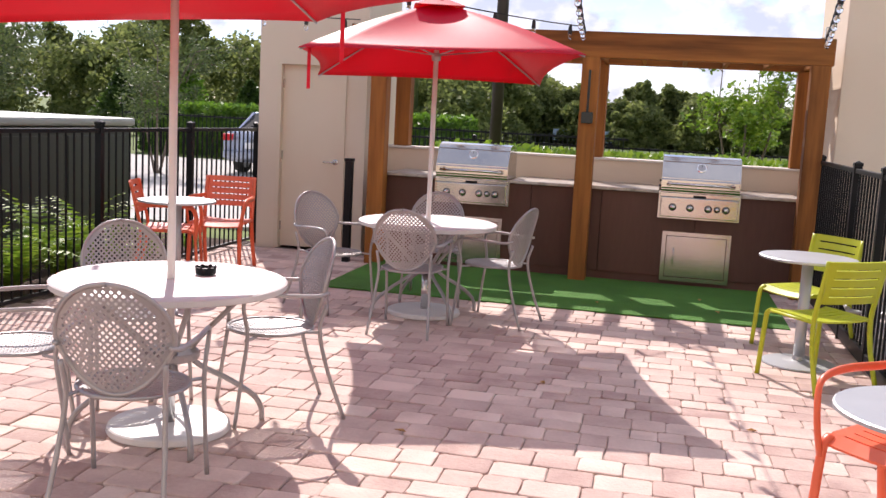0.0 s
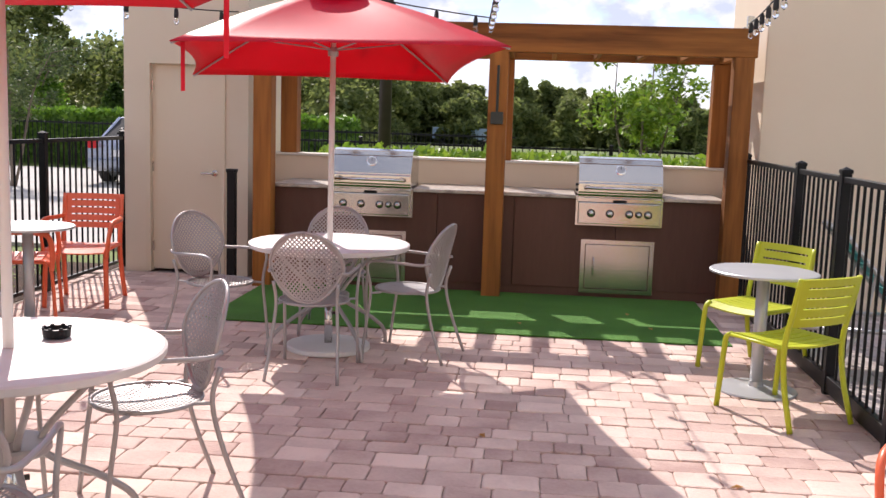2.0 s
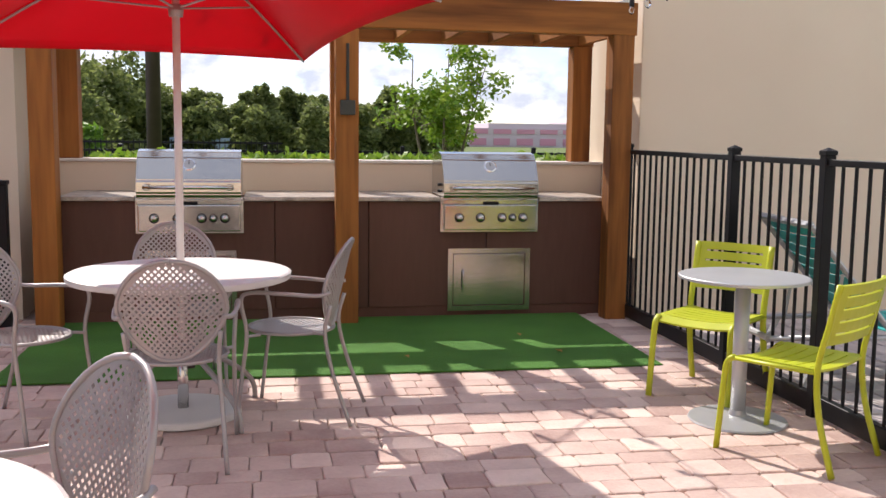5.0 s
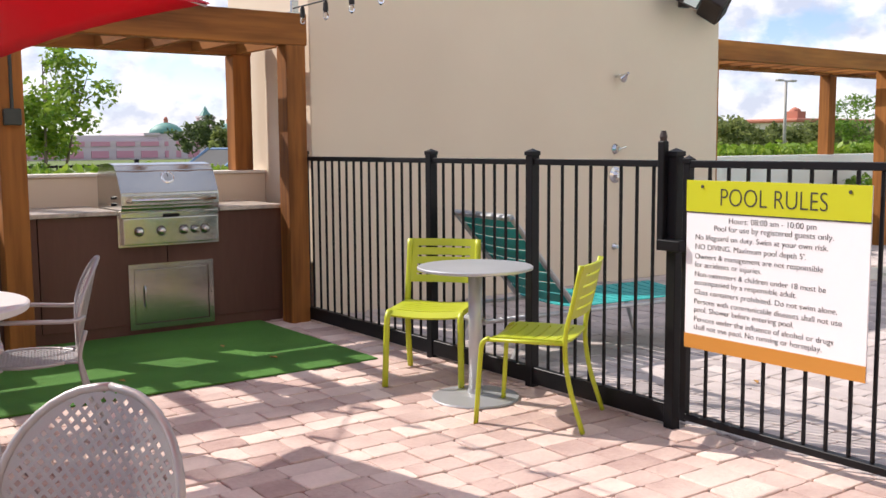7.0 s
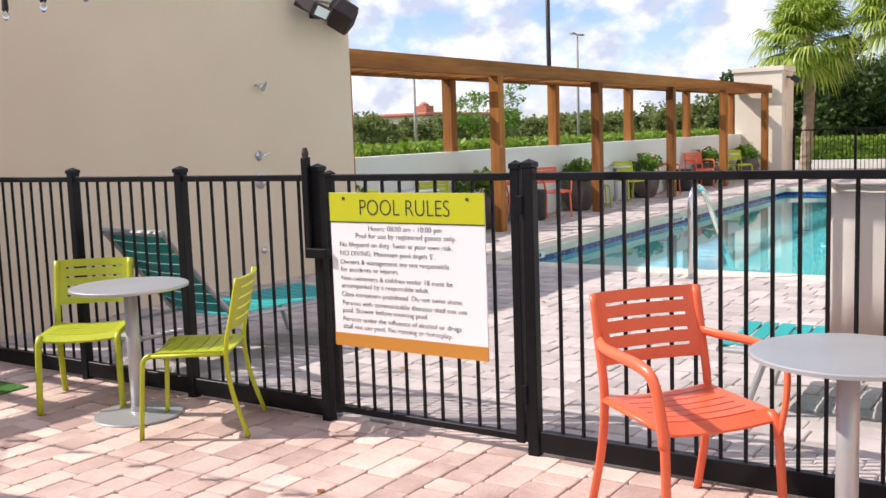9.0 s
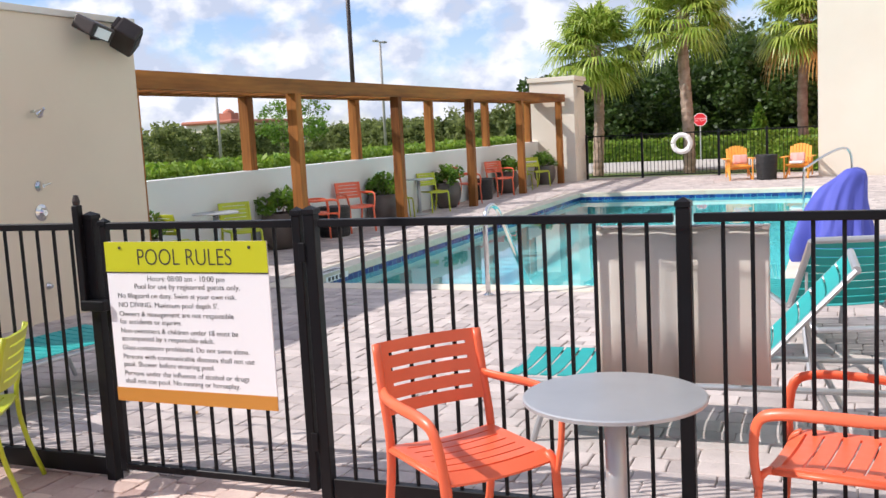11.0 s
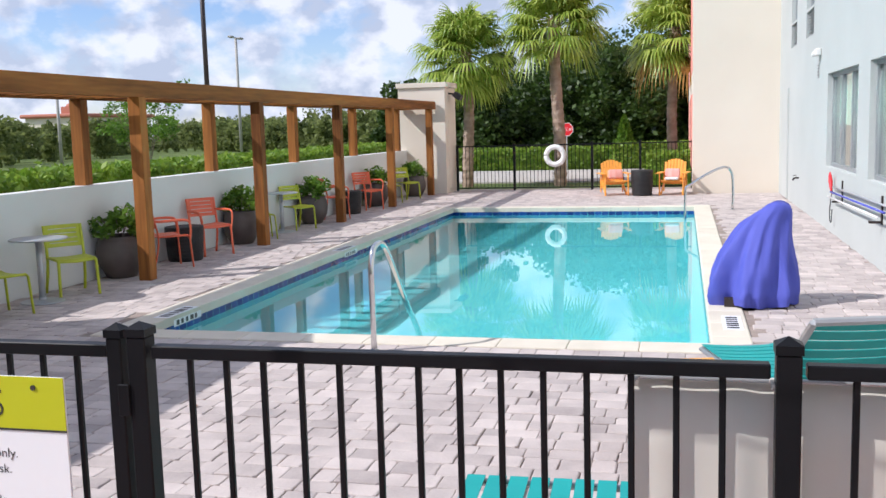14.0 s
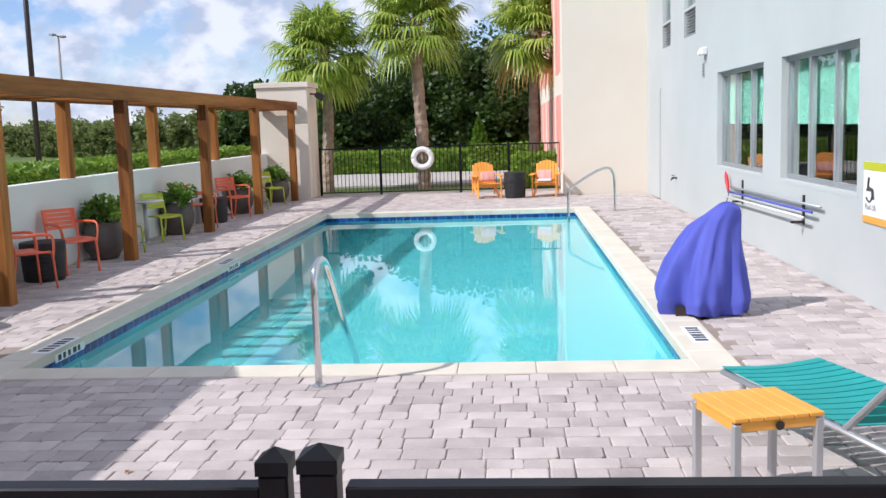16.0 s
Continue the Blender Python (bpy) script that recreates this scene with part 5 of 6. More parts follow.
# ---- planting beside the patio ----
structure("ground_bed", boxed(-7.9, -4.03, 2.0, 11.0, -.1, -.01), SOIL, "brown mulch planting bed behind the fence", "planting bed")
ub = thing("utility_cabinet", (-6.2, 8.6, -.02), 0, "dark green transformer cabinet with a pale lid", "utility cabinet")
part("body", boxed(-.85, .85, -1.9, 1.85, 0, 1.30, .02), UTIL, ub)
part("lid", boxed(-.90, .90, -1.95, 1.90, 1.30, 1.39, .03), UTIL_TOP, ub, "pale green steel lid")
for y in (-1.2, 0, 1.2):
    part("door_panel", boxed(.85, .865, y - .55, y + .55, .12, 1.2, .006), UTIL, ub)


def fern(x, y, s, seed):
    rng = random.Random(seed)
    t = thing("fern", (x, y, -.02), 0, "bright yellow-green arching fern", "fern", "bed ferns")
    bm = bmesh.new()
    for k in range(46):
        a, l, up = rng.uniform(0, 6.28), s * rng.uniform(.55, 1.0), rng.uniform(.9, 1.55)
        d = Vector((math.cos(a), math.sin(a), 0))
        side = d.cross(Vector((0, 0, 1)))
        pts = [d * (l * q * .55) + Vector((0, 0, l * (up * q - .72 * q * q))) for q in [j / 14 for j in range(15)]]
        for j in range(1, 14):
            wd = .085 * s * math.sin(math.pi * (j / 14) ** .7) + .01
            u = (pts[j + 1] - pts[j]) * .42
            for sd in (-1, 1):
                tip = pts[j] + side * sd * wd + u * .9 - Vector((0, 0, .01))
                v = [bm.verts.new(pts[j] - u * .5), bm.verts.new(pts[j] + u), bm.verts.new(tip)]
                bm.faces.new(v)
    part("fronds", bm, LEAF_BRIGHT, t)


for i, (x, y, s) in enumerate(((-4.40, 7.1, 1.1), (-4.42, 7.75, 1.15), (-4.40, 6.5, 1.0), (-4.42, 8.3, .95), (-4.38, 5.8, .8), (-4.9, 6.2, .9), (-4.9, 5.2, .8), (-4.4, 9.2, .40), (-4.3, 9.9, .38))):
    fern(x, y, s, 40 + i)


# ---- hedges, trees, distance ----
def hedge(x0, x1, y0, y1, z, seed, n, size, material, label):
    rng = random.Random(seed)
    bm = bmesh.new()
    box(bm, x0 + .12, x1 - .12, y0 + .12, y1 - .12, -.1, z - .14)
    for _ in range(n):
        f = rng.random()
        x, y, zz = rng.uniform(x0, x1), rng.uniform(y0, y1), rng.uniform(0, z)
        if f < .45:
            zz = z + rng.gauss(-.02, .05)
        elif (f < .8) == (x1 - x0 > y1 - y0):
            y = y0 if rng.random() < .7 else y1
            y += rng.gauss(0, .04)
        else:
            x = x0 if rng.random() < .5 else x1
        u = Vector((rng.gauss(0, 1), rng.gauss(0, 1), rng.gauss(.4, 1))).normalized()
        v = u.cross(Vector((rng.gauss(0, 1), rng.gauss(0, 1), rng.gauss(0, 1)))).normalized()
        s = size * rng.uniform(.6, 1.4)
        c = Vector((x, y, zz))
        bm.faces.new([bm.verts.new(c - u * s), bm.verts.new(c + v * s * .5), bm.verts.new(c + u * s), bm.verts.new(c - v * s * .5)])
    h = tagged(part("hedge", bm, material), label, "hedge", kind="stuff")
    return h


hedge(-2.7, 4.0, 14.2, 15.2, 1.10, 1, 9000, .07, LEAF_BRIGHT, "clipped bright green hedge behind the grills")
hedge(8.2, 34.0, 13.6, 14.8, 1.30, 2, 26000, .075, LEAF_BRIGHT, "long clipped green hedge behind the pool wall")
hedge(42.2, 43.6, -12.0, 24.0, .80, 3, 17000, .10, LEAF_BRIGHT, "clipped green hedge across the street")
hedge(-16.0, -5.2, 29.0, 30.5, 1.5, 4, 9000, .10, LEAF, "green hedge behind the parking lot")
hedge(41.1, 42.0, 3.0, 6.4, .95, 9, 3600, .09, LEAF_BRIGHT, "tall yellow-green ornamental grass by the street")
hedge(29.3, 31.3, 2.8, 4.6, .9, 6, 2600, .07, LEAF_BRIGHT, "yellow-green shrubs by the hotel wing")


def woods(name, spots, seed, leaves, size, material, label, pines=0.0):
    """Many far trees as one mass: trunks, limbs and uneven leafy crowns."""
    rng = random.Random(seed)
    verts, faces = [], []
    for x, y, h in spots:
        pine = rng.random() < pines
        if pine:
            h *= 1.22
        crown = h * (rng.uniform(.16, .24) if pine else rng.uniform(.30, .44))
        lobes = []
        for _ in range(rng.randint(13, 19)):
            a = rng.uniform(0, 6.28)
            r = crown * rng.uniform(.1, 1.0)
            lobes.append((x + r * math.cos(a), y + r * math.sin(a), h * (rng.uniform(.58, .98) if pine else rng.uniform(.08, .92)) - r * .2, crown * rng.uniform(.30, .58)))
        per = leaves // len(lobes)
        for cx, cy, cz, cr in lobes:
            for _ in range(per):
                d = Vector((rng.gauss(0, 1), rng.gauss(0, 1), rng.gauss(0, .8))).normalized() * (cr * rng.random() ** .4)
                u = Vector((rng.gauss(0, 1), rng.gauss(0, 1), rng.gauss(0, .6))).normalized()
                v = u.cross(Vector((rng.gauss(0, 1), rng.gauss(0, 1), rng.gauss(0, 1)))).normalized()
                s = size * rng.uniform(.5, 1.4)
                c = Vector((cx, cy, cz)) + d
                k = len(verts)
                verts += [tuple(c - u * s), tuple(c + v * s * .6), tuple(c + u * s), tuple(c - v * s * .6)]
                faces.append((k, k + 1, k + 2, k + 3))
        for dx, dy in ((.06, 0), (-.03, .05), (-.03, -.05)):
            k = len(verts)
            q = h * .03
            verts += [(x + dx * q * 10 - q, y + dy * q * 10, -.2), (x + dx * q * 10 + q, y + dy * q * 10, -.2), (x + q * .4, y, h * .8), (x - q * .4, y, h * .8)]
            faces.append((k, k + 1, k + 2, k + 3))
    me = bpy.data.meshes.new(name)
    me.from_pydata(verts, [], faces)
    me.materials.append(material)
    return tagged(new(name, me), label, "woods", kind="stuff")


rng = random.Random(11)
far = []
for k in range(96):
    x = -66 + 56 * (k % 32) / 31 + rng.uniform(-1, 1)
    far.append((x, 56 + (k // 32) * 8 + rng.uniform(-3, 3), rng.uniform(4.6, 7.4) * (.95 if x < -30 else 1)))
for k in range(99):
    x = -15 + 27 * (k % 33) / 32 + rng.uniform(-1, 1)
    far.append((x, 72 + (k // 33) * 5 + rng.uniform(-3, 3), rng.uniform(2.7, 4.0) + max(0, -x - 4) * .18))
for k in range(3):
    far.append((13 + 2.6 * k + rng.uniform(-1, 1), 110 + rng.uniform(-3, 3), rng.uniform(2.4, 3.6)))
woods("woods_north", far, 21, 2100, .17, WOODS, "dark mixed woodland beyond the lawn", .3)
far = []
for k in range(165):
    t = (k % 55) / 54
    far.append((20 + 150 * t + rng.uniform(-2, 2), 44 + 30 * t + (k // 55) * 6 + rng.uniform(-4, 4), rng.uniform(2.2, 3.5) * (1 + .35 * t)))
for k in range(75):
    t = (k % 25) / 24
    far.append((66 + 34 * t + (k // 25) * 5 + rng.uniform(-1.5, 1.5), 17 + 38 * t - (k // 25) * 1.5 + rng.uniform(-1.5, 1.5), rng.uniform(2.2, 3.9) * (1.25 - .25 * t)))
woods("woods_parking", far, 22, 620, .21, WOODS, "green trees round the distant parking lot")
far = []
for k in range(66):
    t = (k % 22) / 21
    far.append((47 + (k // 22) * 5 + rng.uniform(-1.5, 1.5), -16 + 34 * t + rng.uniform(-1, 1), rng.uniform(5.2, 7.6) * (1 - .5 * max(0, t - .72) * 3.6)))
woods("woods_east", far, 23, 4600, .13, OAK, "dense dark oaks beyond the street")


def small_tree(x, y, spread, low, high, seed, n, size, material, label, stems=4):
    rng = random.Random(seed)
    t = thing("tree", (x, y, -.1), 0, label, "tree")
    bm = bmesh.new()
    tips = []
    for k in range(stems):
        a = 6.28 * k / stems + rng.uniform(-.5, .5)
        d = Vector((math.cos(a), math.sin(a), 0))
        p = [Vector((0, 0, 0)) + d * .06, d * spread * .18 + Vector((0, 0, low * .6)), d * spread * .4 + Vector((0, 0, low + (high - low) * .35)), d * spread * rng.uniform(.4, .75) + Vector((0, 0, high * rng.uniform(.8, .95)))]
        tube(bm, p, .035, 6, 4, None, .2)
        for j in range(7):
            q = p[1].lerp(p[3], rng.uniform(.2, 1))
            e = q + Vector((rng.gauss(0, 1), rng.gauss(0, 1), rng.uniform(0, .8))).normalized() * spread * rng.uniform(.3, .6)
            tube(bm, [q, q.lerp(e, .5) + Vector((0, 0, .03)), e], .010, 5, 2, None, .3)
            tips.append(e)
            tips.append(q.lerp(e, .6))
    part("trunk", bm, BARK, t, "", True)
    bm = bmesh.new()
    for e in tips:
        r = spread * rng.uniform(.14, .26)
        leaf_cloud(bm, (e.x, e.y, e.z), (r, r, r * .8), n // len(tips), size, rng)
    part("crown", bm, material, t)
    return t


small_tree(1.95, 18.0, 1.15, 1.2, 3.05, 3, 4200, .050, LEAF_BRIGHT, "young crape myrtle with sparse bright leaves")
small_tree(-10.6, 20.5, 1.5, 1.2, 3.4, 8, 4200, .045, LEAF_DARK, "young tree with sparse olive green leaves")
small_tree(-11.8, 15.0, 2.0, 1.0, 3.2, 9, 9000, .045, LEAF_DARK, "olive green tree behind the utility cabinet", 5)
small_tree(21.0, 24.0, 1.8, 1.2, 3.5, 12, 2400, .08, LEAF_BRIGHT, "thin young tree beside the parking lot")
small_tree(44.0, 30.0, 2.2, 1.2, 4.4, 13, 2400, .10, LEAF, "young yellow-green tree beside the parking lot")
small_tree(34.0, 92.0, 3.2, 1.0, 3.9, 15, 2600, .22, LEAF_DARK, "round dark tree in front of the pink mall")
small_tree(41.0, 92.0, 3.0, 1.0, 3.6, 16, 2200, .22, LEAF_DARK, "round dark tree in front of the pink mall")


def conical_tree(x, y, h, rad, seed, n, size, material, label):
    """A trunk with a dense pointed crown, leaves thickest at the skin."""
    rng = random.Random(seed)
    t = thing("tree", (x, y, -.1), 0, label, "tree")
    part("trunk", lathe([(.05, 0), (.04, h * .5), (.01, h * .92)], 8), BARK, t)
    bm = bmesh.new()
    for _ in range(n):
        q = rng.random() ** .8
        a = rng.uniform(0, 6.28)
        lump = 1 + .22 * math.sin(3 * a + 9 * q) + .12 * math.sin(7 * a - 17 * q)
        d = rad * (1 - q) ** .75 * lump * rng.random() ** .3
        c = Vector((d * math.cos(a), d * math.sin(a), .1 + h * q * (1 - .04 * rng.random())))
        u = Vector((rng.gauss(math.cos(a), .7), rng.gauss(math.sin(a), .7), rng.gauss(.5, .6))).normalized()
        v = u.cross(Vector((rng.gauss(0, 1), rng.gauss(0, 1), rng.gauss(0, 1)))).normalized()
        k = size * rng.uniform(.6, 1.4)
        bm.faces.new([bm.verts.new(c - u * k), bm.verts.new(c + v * k * .5), bm.verts.new(c + u * k), bm.verts.new(c - v * k * .5)])
    part("crown", bm, material, t)
    return t


conical_tree(42.0, 6.0, 2.2, .62, 14, 2600, .07, LEAF, "small conical green shrub by the street")
conical_tree(-20.0, 40.0, 3.4, 1.25, 31, 3200, .11, LEAF, "yellow-green conical tree before the woods")
conical_tree(-16.2, 38.0, 2.6, 1.3, 32, 2600, .11, OAK, "dark green conical tree before the woods")
conical_tree(-24.5, 42.0, 3.0, 1.5, 33, 2800, .12, OAK, "broad dark green tree before the woods")


def palm(x, y, crown_z, seed, dry, r=.20):
    rng = random.Random(seed)
    t = thing("palm_tree", (x, y, -.1), 0, "tall fan palm with a rough trunk" + (" and dry brown fronds" if dry else ""), "palm tree", "pool palms")
    bm = bmesh.new()
    prof = []
    for k in range(40):
        h = k / 39
        prof.append((r * (1.08 - .18 * h + .25 * max(0, h - .8)) * (1 + (.07 if k % 2 else -.03) * (1 + 2 * (h > .75))), crown_z * h))
    lathe(prof, 16, bm)
    for v in bm.verts:
        v.co.x += .08 * math.sin(v.co.z * .7 + seed) + rng.gauss(0, .006)
        v.co.y += .06 * math.sin(v.co.z * .9 + seed * 2) + rng.gauss(0, .006)
    part("trunk", bm, PALM_BARK, t)
    green, brown = bmesh.new(), bmesh.new()
    base = Vector((.08 * math.sin(crown_z * .7 + seed), .06 * math.sin(crown_z * .9 + seed * 2), crown_z - .1))
    boots = bmesh.new()
    for k in range(76):
        a = rng.uniform(0, 6.28)
        el = rng.uniform(-.75, 1.45) if k > 8 else rng.uniform(.6, 1.5)
        old = el < -.45 and dry and rng.random() < .25
        bmx = brown if old else green
        d = Vector((math.cos(a) * math.cos(el), math.sin(a) * math.cos(el), math.sin(el)))
        L = rng.uniform(.65, 1.15)
        hub = base + d * L - Vector((0, 0, .18 * L * (1 - el / 1.6)))
        tube(bmx, [base, base + d * L * .55, hub], .014, 4, 2)
        side = d.cross(Vector((0, 0, 1)))
        if side.length < .1:
            side = Vector((1, 0, 0))
        side.normalize()
        up = side.cross(d).normalized()
        nb = 26
        for j in range(nb):
            f = -2.0 + 4.0 * j / (nb - 1)
            l = rng.uniform(.85, 1.12) * (.98 - .12 * abs(f))
            q = (d * math.cos(f) + side * math.sin(f)).normalized()
            w = (side * math.cos(f) - d * math.sin(f)).normalized() * .040
            bend = .42 + .34 * rng.random() + (.5 if old else 0)
            m1 = hub + q * l * .5 + up * .10 * (1 - abs(f) / 2.0) - Vector((0, 0, .05 * bend))
            m2 = hub + q * l * .82 - Vector((0, 0, .30 * bend * l))
            tip = hub + q * l * .98 - Vector((0, 0, .75 * bend * l))
            v0 = bmx.verts.new(hub)
            a1, b1 = bmx.verts.new(m1 - w), bmx.verts.new(m1 + w)
            a2, b2 = bmx.verts.new(m2 - w * .55), bmx.verts.new(m2 + w * .55)
            e = bmx.verts.new(tip)
            bmx.faces.new((v0, a1, b1))
            bmx.faces.new((a1, a2, b2, b1))
            bmx.faces.new((a2, e, b2))
    crown = part("crown", green, PALM, t)
    if dry:
        part("dry_fronds", brown, PALM_DRY, t, "hanging dry brown fronds")
    else:
        brown.free()
    for k in range(34):
        a, z = rng.uniform(0, 6.28), crown_z - rng.uniform(.1, .9)
        d = Vector((math.cos(a), math.sin(a), 0))
        p = Vector((base.x, base.y, z)) + d * r * .9
        tube(boots, [p, p + d * .07 + Vector((0, 0, .18))], .035, 5, 2, None, .5)
    part("leaf_boots", boots, PALM_BARK, t)
    return t


palm(31.2, 10.45, 4.45, 1, False, .17)
palm(31.2, 7.48, 5.30, 2, False, .185)
palm(32.3, 3.87, 4.95, 3, True, .155)

# street sign
st = thing("stop_sign", (41.6, 8.40, -.1), 0, "red octagonal stop sign on a grey post", "traffic sign")
part("post", tubed([(.02, 0, 0), (.02, 0, 1.95)], .03, 8), ALU, st)
part("border", moved(lathe([(.30, 0), (.30, .010)], 8), pose(0, 0, 1.74, 0, -90, 0) @ pose(0, 0, 0, 0, 0, 22.5)), SIGN_WHITE, st)
part("plate", moved(lathe([(.275, .010), (.275, .014)], 8), pose(0, 0, 1.74, 0, -90, 0) @ pose(0, 0, 0, 0, 0, 22.5)), RED_PAINT, st)
text_part("STOP", .20, Matrix(((0, 0, -1, -.018), (-1, 0, 0, 0), (0, 1, 0, 1.67), (0, 0, 0, 1))), SIGN_WHITE, st, align="CENTER")


def lamp_post(x, y, h, r, head, label):
    p = thing("lamp_post", (x, y, -.1), 0, label, "lamp post")
    part("pole", lathe([(r * 1.2, 0), (r, h)], 12), BRONZE if not head else CONCRETE, p, "", True)
    if head:
        part("arm", tubed([(-.7, 0, h), (.7, 0, h)], .05, 6), CONCRETE, p)
        for s in (-1, 1):
            part("lamp_head", boxed(s * .8 - .3, s * .8 + .3, -.15, .15, h - .05, h + .1, .03), CONCRETE, p)


lamp_post(-2.42, 18.0, 9.0, .095, False, "tall dark bronze light pole behind the hedge")
lamp_post(41.5, 25.0, 12.0, .10, False, "tall dark bronze light pole by the parking lot")
lamp_post(70.0, 37.0, 9.2, .10, True, "pale twin-headed parking lot lamp")
lamp_post(60.0, 46.0, 6.0, .10, True, "pale twin-headed parking lot lamp")
lamp_post(46.6, 120.0, 5.2, .14, True, "pale twin-headed parking lot lamp")


# distant buildings
mall = thing("mall_building", (18, 130, -.1), 0, "long pale pink mall building with darker pink panels", "building")
part("wall", boxed(0, 36, 0, 20, 0, 2.5), MALL, mall)
part("upper_wall", boxed(10, 36, .6, 20, 2.5, 3.15), MALL, mall)
part("parapet", boxed(24, 36, .3, 20, 3.15, 3.5), MALL, mall)
for k in range(11):
    part("panel", boxed(1 + 3.2 * k, 3.2 + 3.2 * k, -.12, 0, .25, 1.15), MALL_PINK, mall)
    part("panel", boxed(1 + 3.2 * k, 3.4 + 3.2 * k, -.12, 0, 1.75, 2.35), MALL_PINK, mall)
tw = thing("clock_tower", (50.8, 131, -.1), 0, "small pink bell tower with a green spire", "tower")
part("shaft", boxed(-1.5, 1.5, -1.5, 1.5, 0, 4.2), MALL, tw)
for sx in (-1, 1):
    for sy in (-1, 1):
        part("pillar", boxed(sx * .75 - .2, sx * .75 + .2, sy * .75 - .2, sy * .75 + .2, 4.2, 5.6), MALL, tw)
part("belfry_roof", boxed(-1.0, 1.0, -1.0, 1.0, 5.6, 5.8), MALL, tw)
part("spire", lathe([(.9, 5.8), (.35, 6.6), (.02, 7.2)], 8), DOME, tw)
for x in (45.6, 54.6):
    dm = thing("domed_pavilion", (x, 132, -.1), 0, "pink pavilion with a green copper dome", "building")
    part("drum", lathe([(2.2, 0), (2.2, 3.4)], 20), MALL, dm)
    part("dome", lathe([(2.3, 3.4), (2.1, 4.0), (1.3, 4.6), (.3, 4.9)], 20), DOME, dm, "", True)
    part("lantern", lathe([(.3, 4.9), (.3, 5.4), (.05, 5.7)], 10), TERRACOTTA, dm)
htl = thing("far_hotel", (228, 150, -.1), 0, "distant pale hotel with terracotta roofs", "building")
part("wall", boxed(-14, 22, 0, 14, 0, 6.8), STUCCO_C, htl)
part("roof", boxed(-15, 23, -1, 15, 6.8, 7.8, .4), TERRACOTTA, htl)
part("tower", boxed(-12, -8.5, 1, 5, 7.8, 9.6), TERRACOTTA, htl)
part("tower_roof", lathe([(1.5, 9.6), (1.3, 10.1), (.3, 10.7)], 12, None, (-10.2, 3)), TERRACOTTA, htl)
for k in range(12):
    part("window", boxed(-12.5 + 2.8 * k, -11.2 + 2.8 * k, -.15, 0, 4.4, 6.0), DARK, htl)
tr = thing("trailer", (-7.3, 70, -.1), 0, "long pale blue box trailer parked beyond the lawn", "trailer")
part("box_body", boxed(0, 4.6, 0, 2.4, .35, 1.15, .05), TRAILER, tr)
for x in (.8, 3.6, 4.1):
    part("wheel", moved(lathe([(.2, -.1), (.2, .1)], 12), pose(x, 0, .2, 90)), RUBBER, tr)
part("chassis", boxed(.2, 4.4, .1, 2.3, .2, .35), BLACK, tr)


# ---- parked cars ----
def car(x, y, turn, paint, label, tall=1.0):
    """Nose towards +x."""
    c = thing("car", (x, y, -.05), turn, label, "car")
    bm = bmesh.new()
    low = [(-2.25, .45), (-2.28, .75), (-2.2, .98 * tall), (-1.75, 1.02 * tall), (.9, .98 * tall), (1.9, .85 * tall), (2.22, .70), (2.25, .42), (2.1, .28), (-2.1, .28)]
    sides = [[bm.verts.new((px, s * .88, pz)) for px, pz in low] for s in (-1, 1)]
    for k in range(len(low)):
        bm.faces.new((sides[0][k], sides[0][(k + 1) % len(low)], sides[1][(k + 1) % len(low)], sides[1][k]))
    bm.faces.new(sides[0][::-1])
    bm.faces.new(sides[1])
    bmesh.ops.recalc_face_normals(bm, faces=bm.faces[:])
    bmesh.ops.bevel(bm, geom=bm.edges[:], offset=.06, segments=3, affect="EDGES")
    body = part("body", bm, paint, c, "", True)
    bm = bmesh.new()
    z0, z1 = .99 * tall, 1.45 * tall
    b = [(-1.75, z0), (-1.15, z1 - .02), (.15, z1), (.95, z0)]
    ss = [[bm.verts.new((px, s * (.80 if pz < 1.2 * tall else .66), pz)) for px, pz in b] for s in (-1, 1)]
    for k in range(3):
        bm.faces.new((ss[0][k], ss[0][k + 1], ss[1][k + 1], ss[1][k]))
    bm.faces.new(ss[0][::-1])
    bm.faces.new(ss[1])
    bmesh.ops.recalc_face_normals(bm, faces=bm.faces[:])
    part("cabin_glass", bm, DARK, c)
    part("roof", boxed(-1.12, .18, -.655, .655, z1 - .03, z1 + .02, .02), paint, c)
    for s in (-1, 1):
        for p0, p1 in (((-1.72, .79, z0), (-1.13, .66, z1)), ((-.4, .80, z0), (-.4, .665, z1)), ((.93, .79, z0), (.16, .66, z1))):
            part("pillar", tubed([(p0[0], s * p0[1], p0[2]), (p1[0], s * p1[1], p1[2])], .035, 6), paint, c)
        part("tail_light", boxed(-2.27, -2.12, s * .74 - .13, s * .74 + .13, .78, .95, .02), RED_PAINT, c, "red tail light")
        part("mirror", boxed(.65, .80, s * .95 - .08, s * .95 + .08, 1.0 * tall, 1.12 * tall, .03), paint, c)
        for wx in (-1.35, 1.38):
            wh = part("wheel", moved(lathe([(.32, -.1), (.33, -.06), (.33, .06), (.32, .1)], 24), pose(wx, s * .82, .32, 90)), RUBBER, c)
            part("rim", moved(lathe([(.21, -.105), (.21, .105)], 16), pose(wx, s * .82, .32, 90)), ALU, wh)
    part("number_plate", boxed(-2.30, -2.27, -.26, .26, .62, .76), SIGN_WHITE, c)
    part("rear_bumper", boxed(-2.34, -2.1, -.84, .84, .36, .56, .05), paint, c)
    return c


car(-8.6, 24.0, 86, CARPAINT, "silver-blue sedan parked beyond the fence")
car(6.0, 18.2, 2, CARBLUE, "blue car parked beyond the hedge", 1.0)
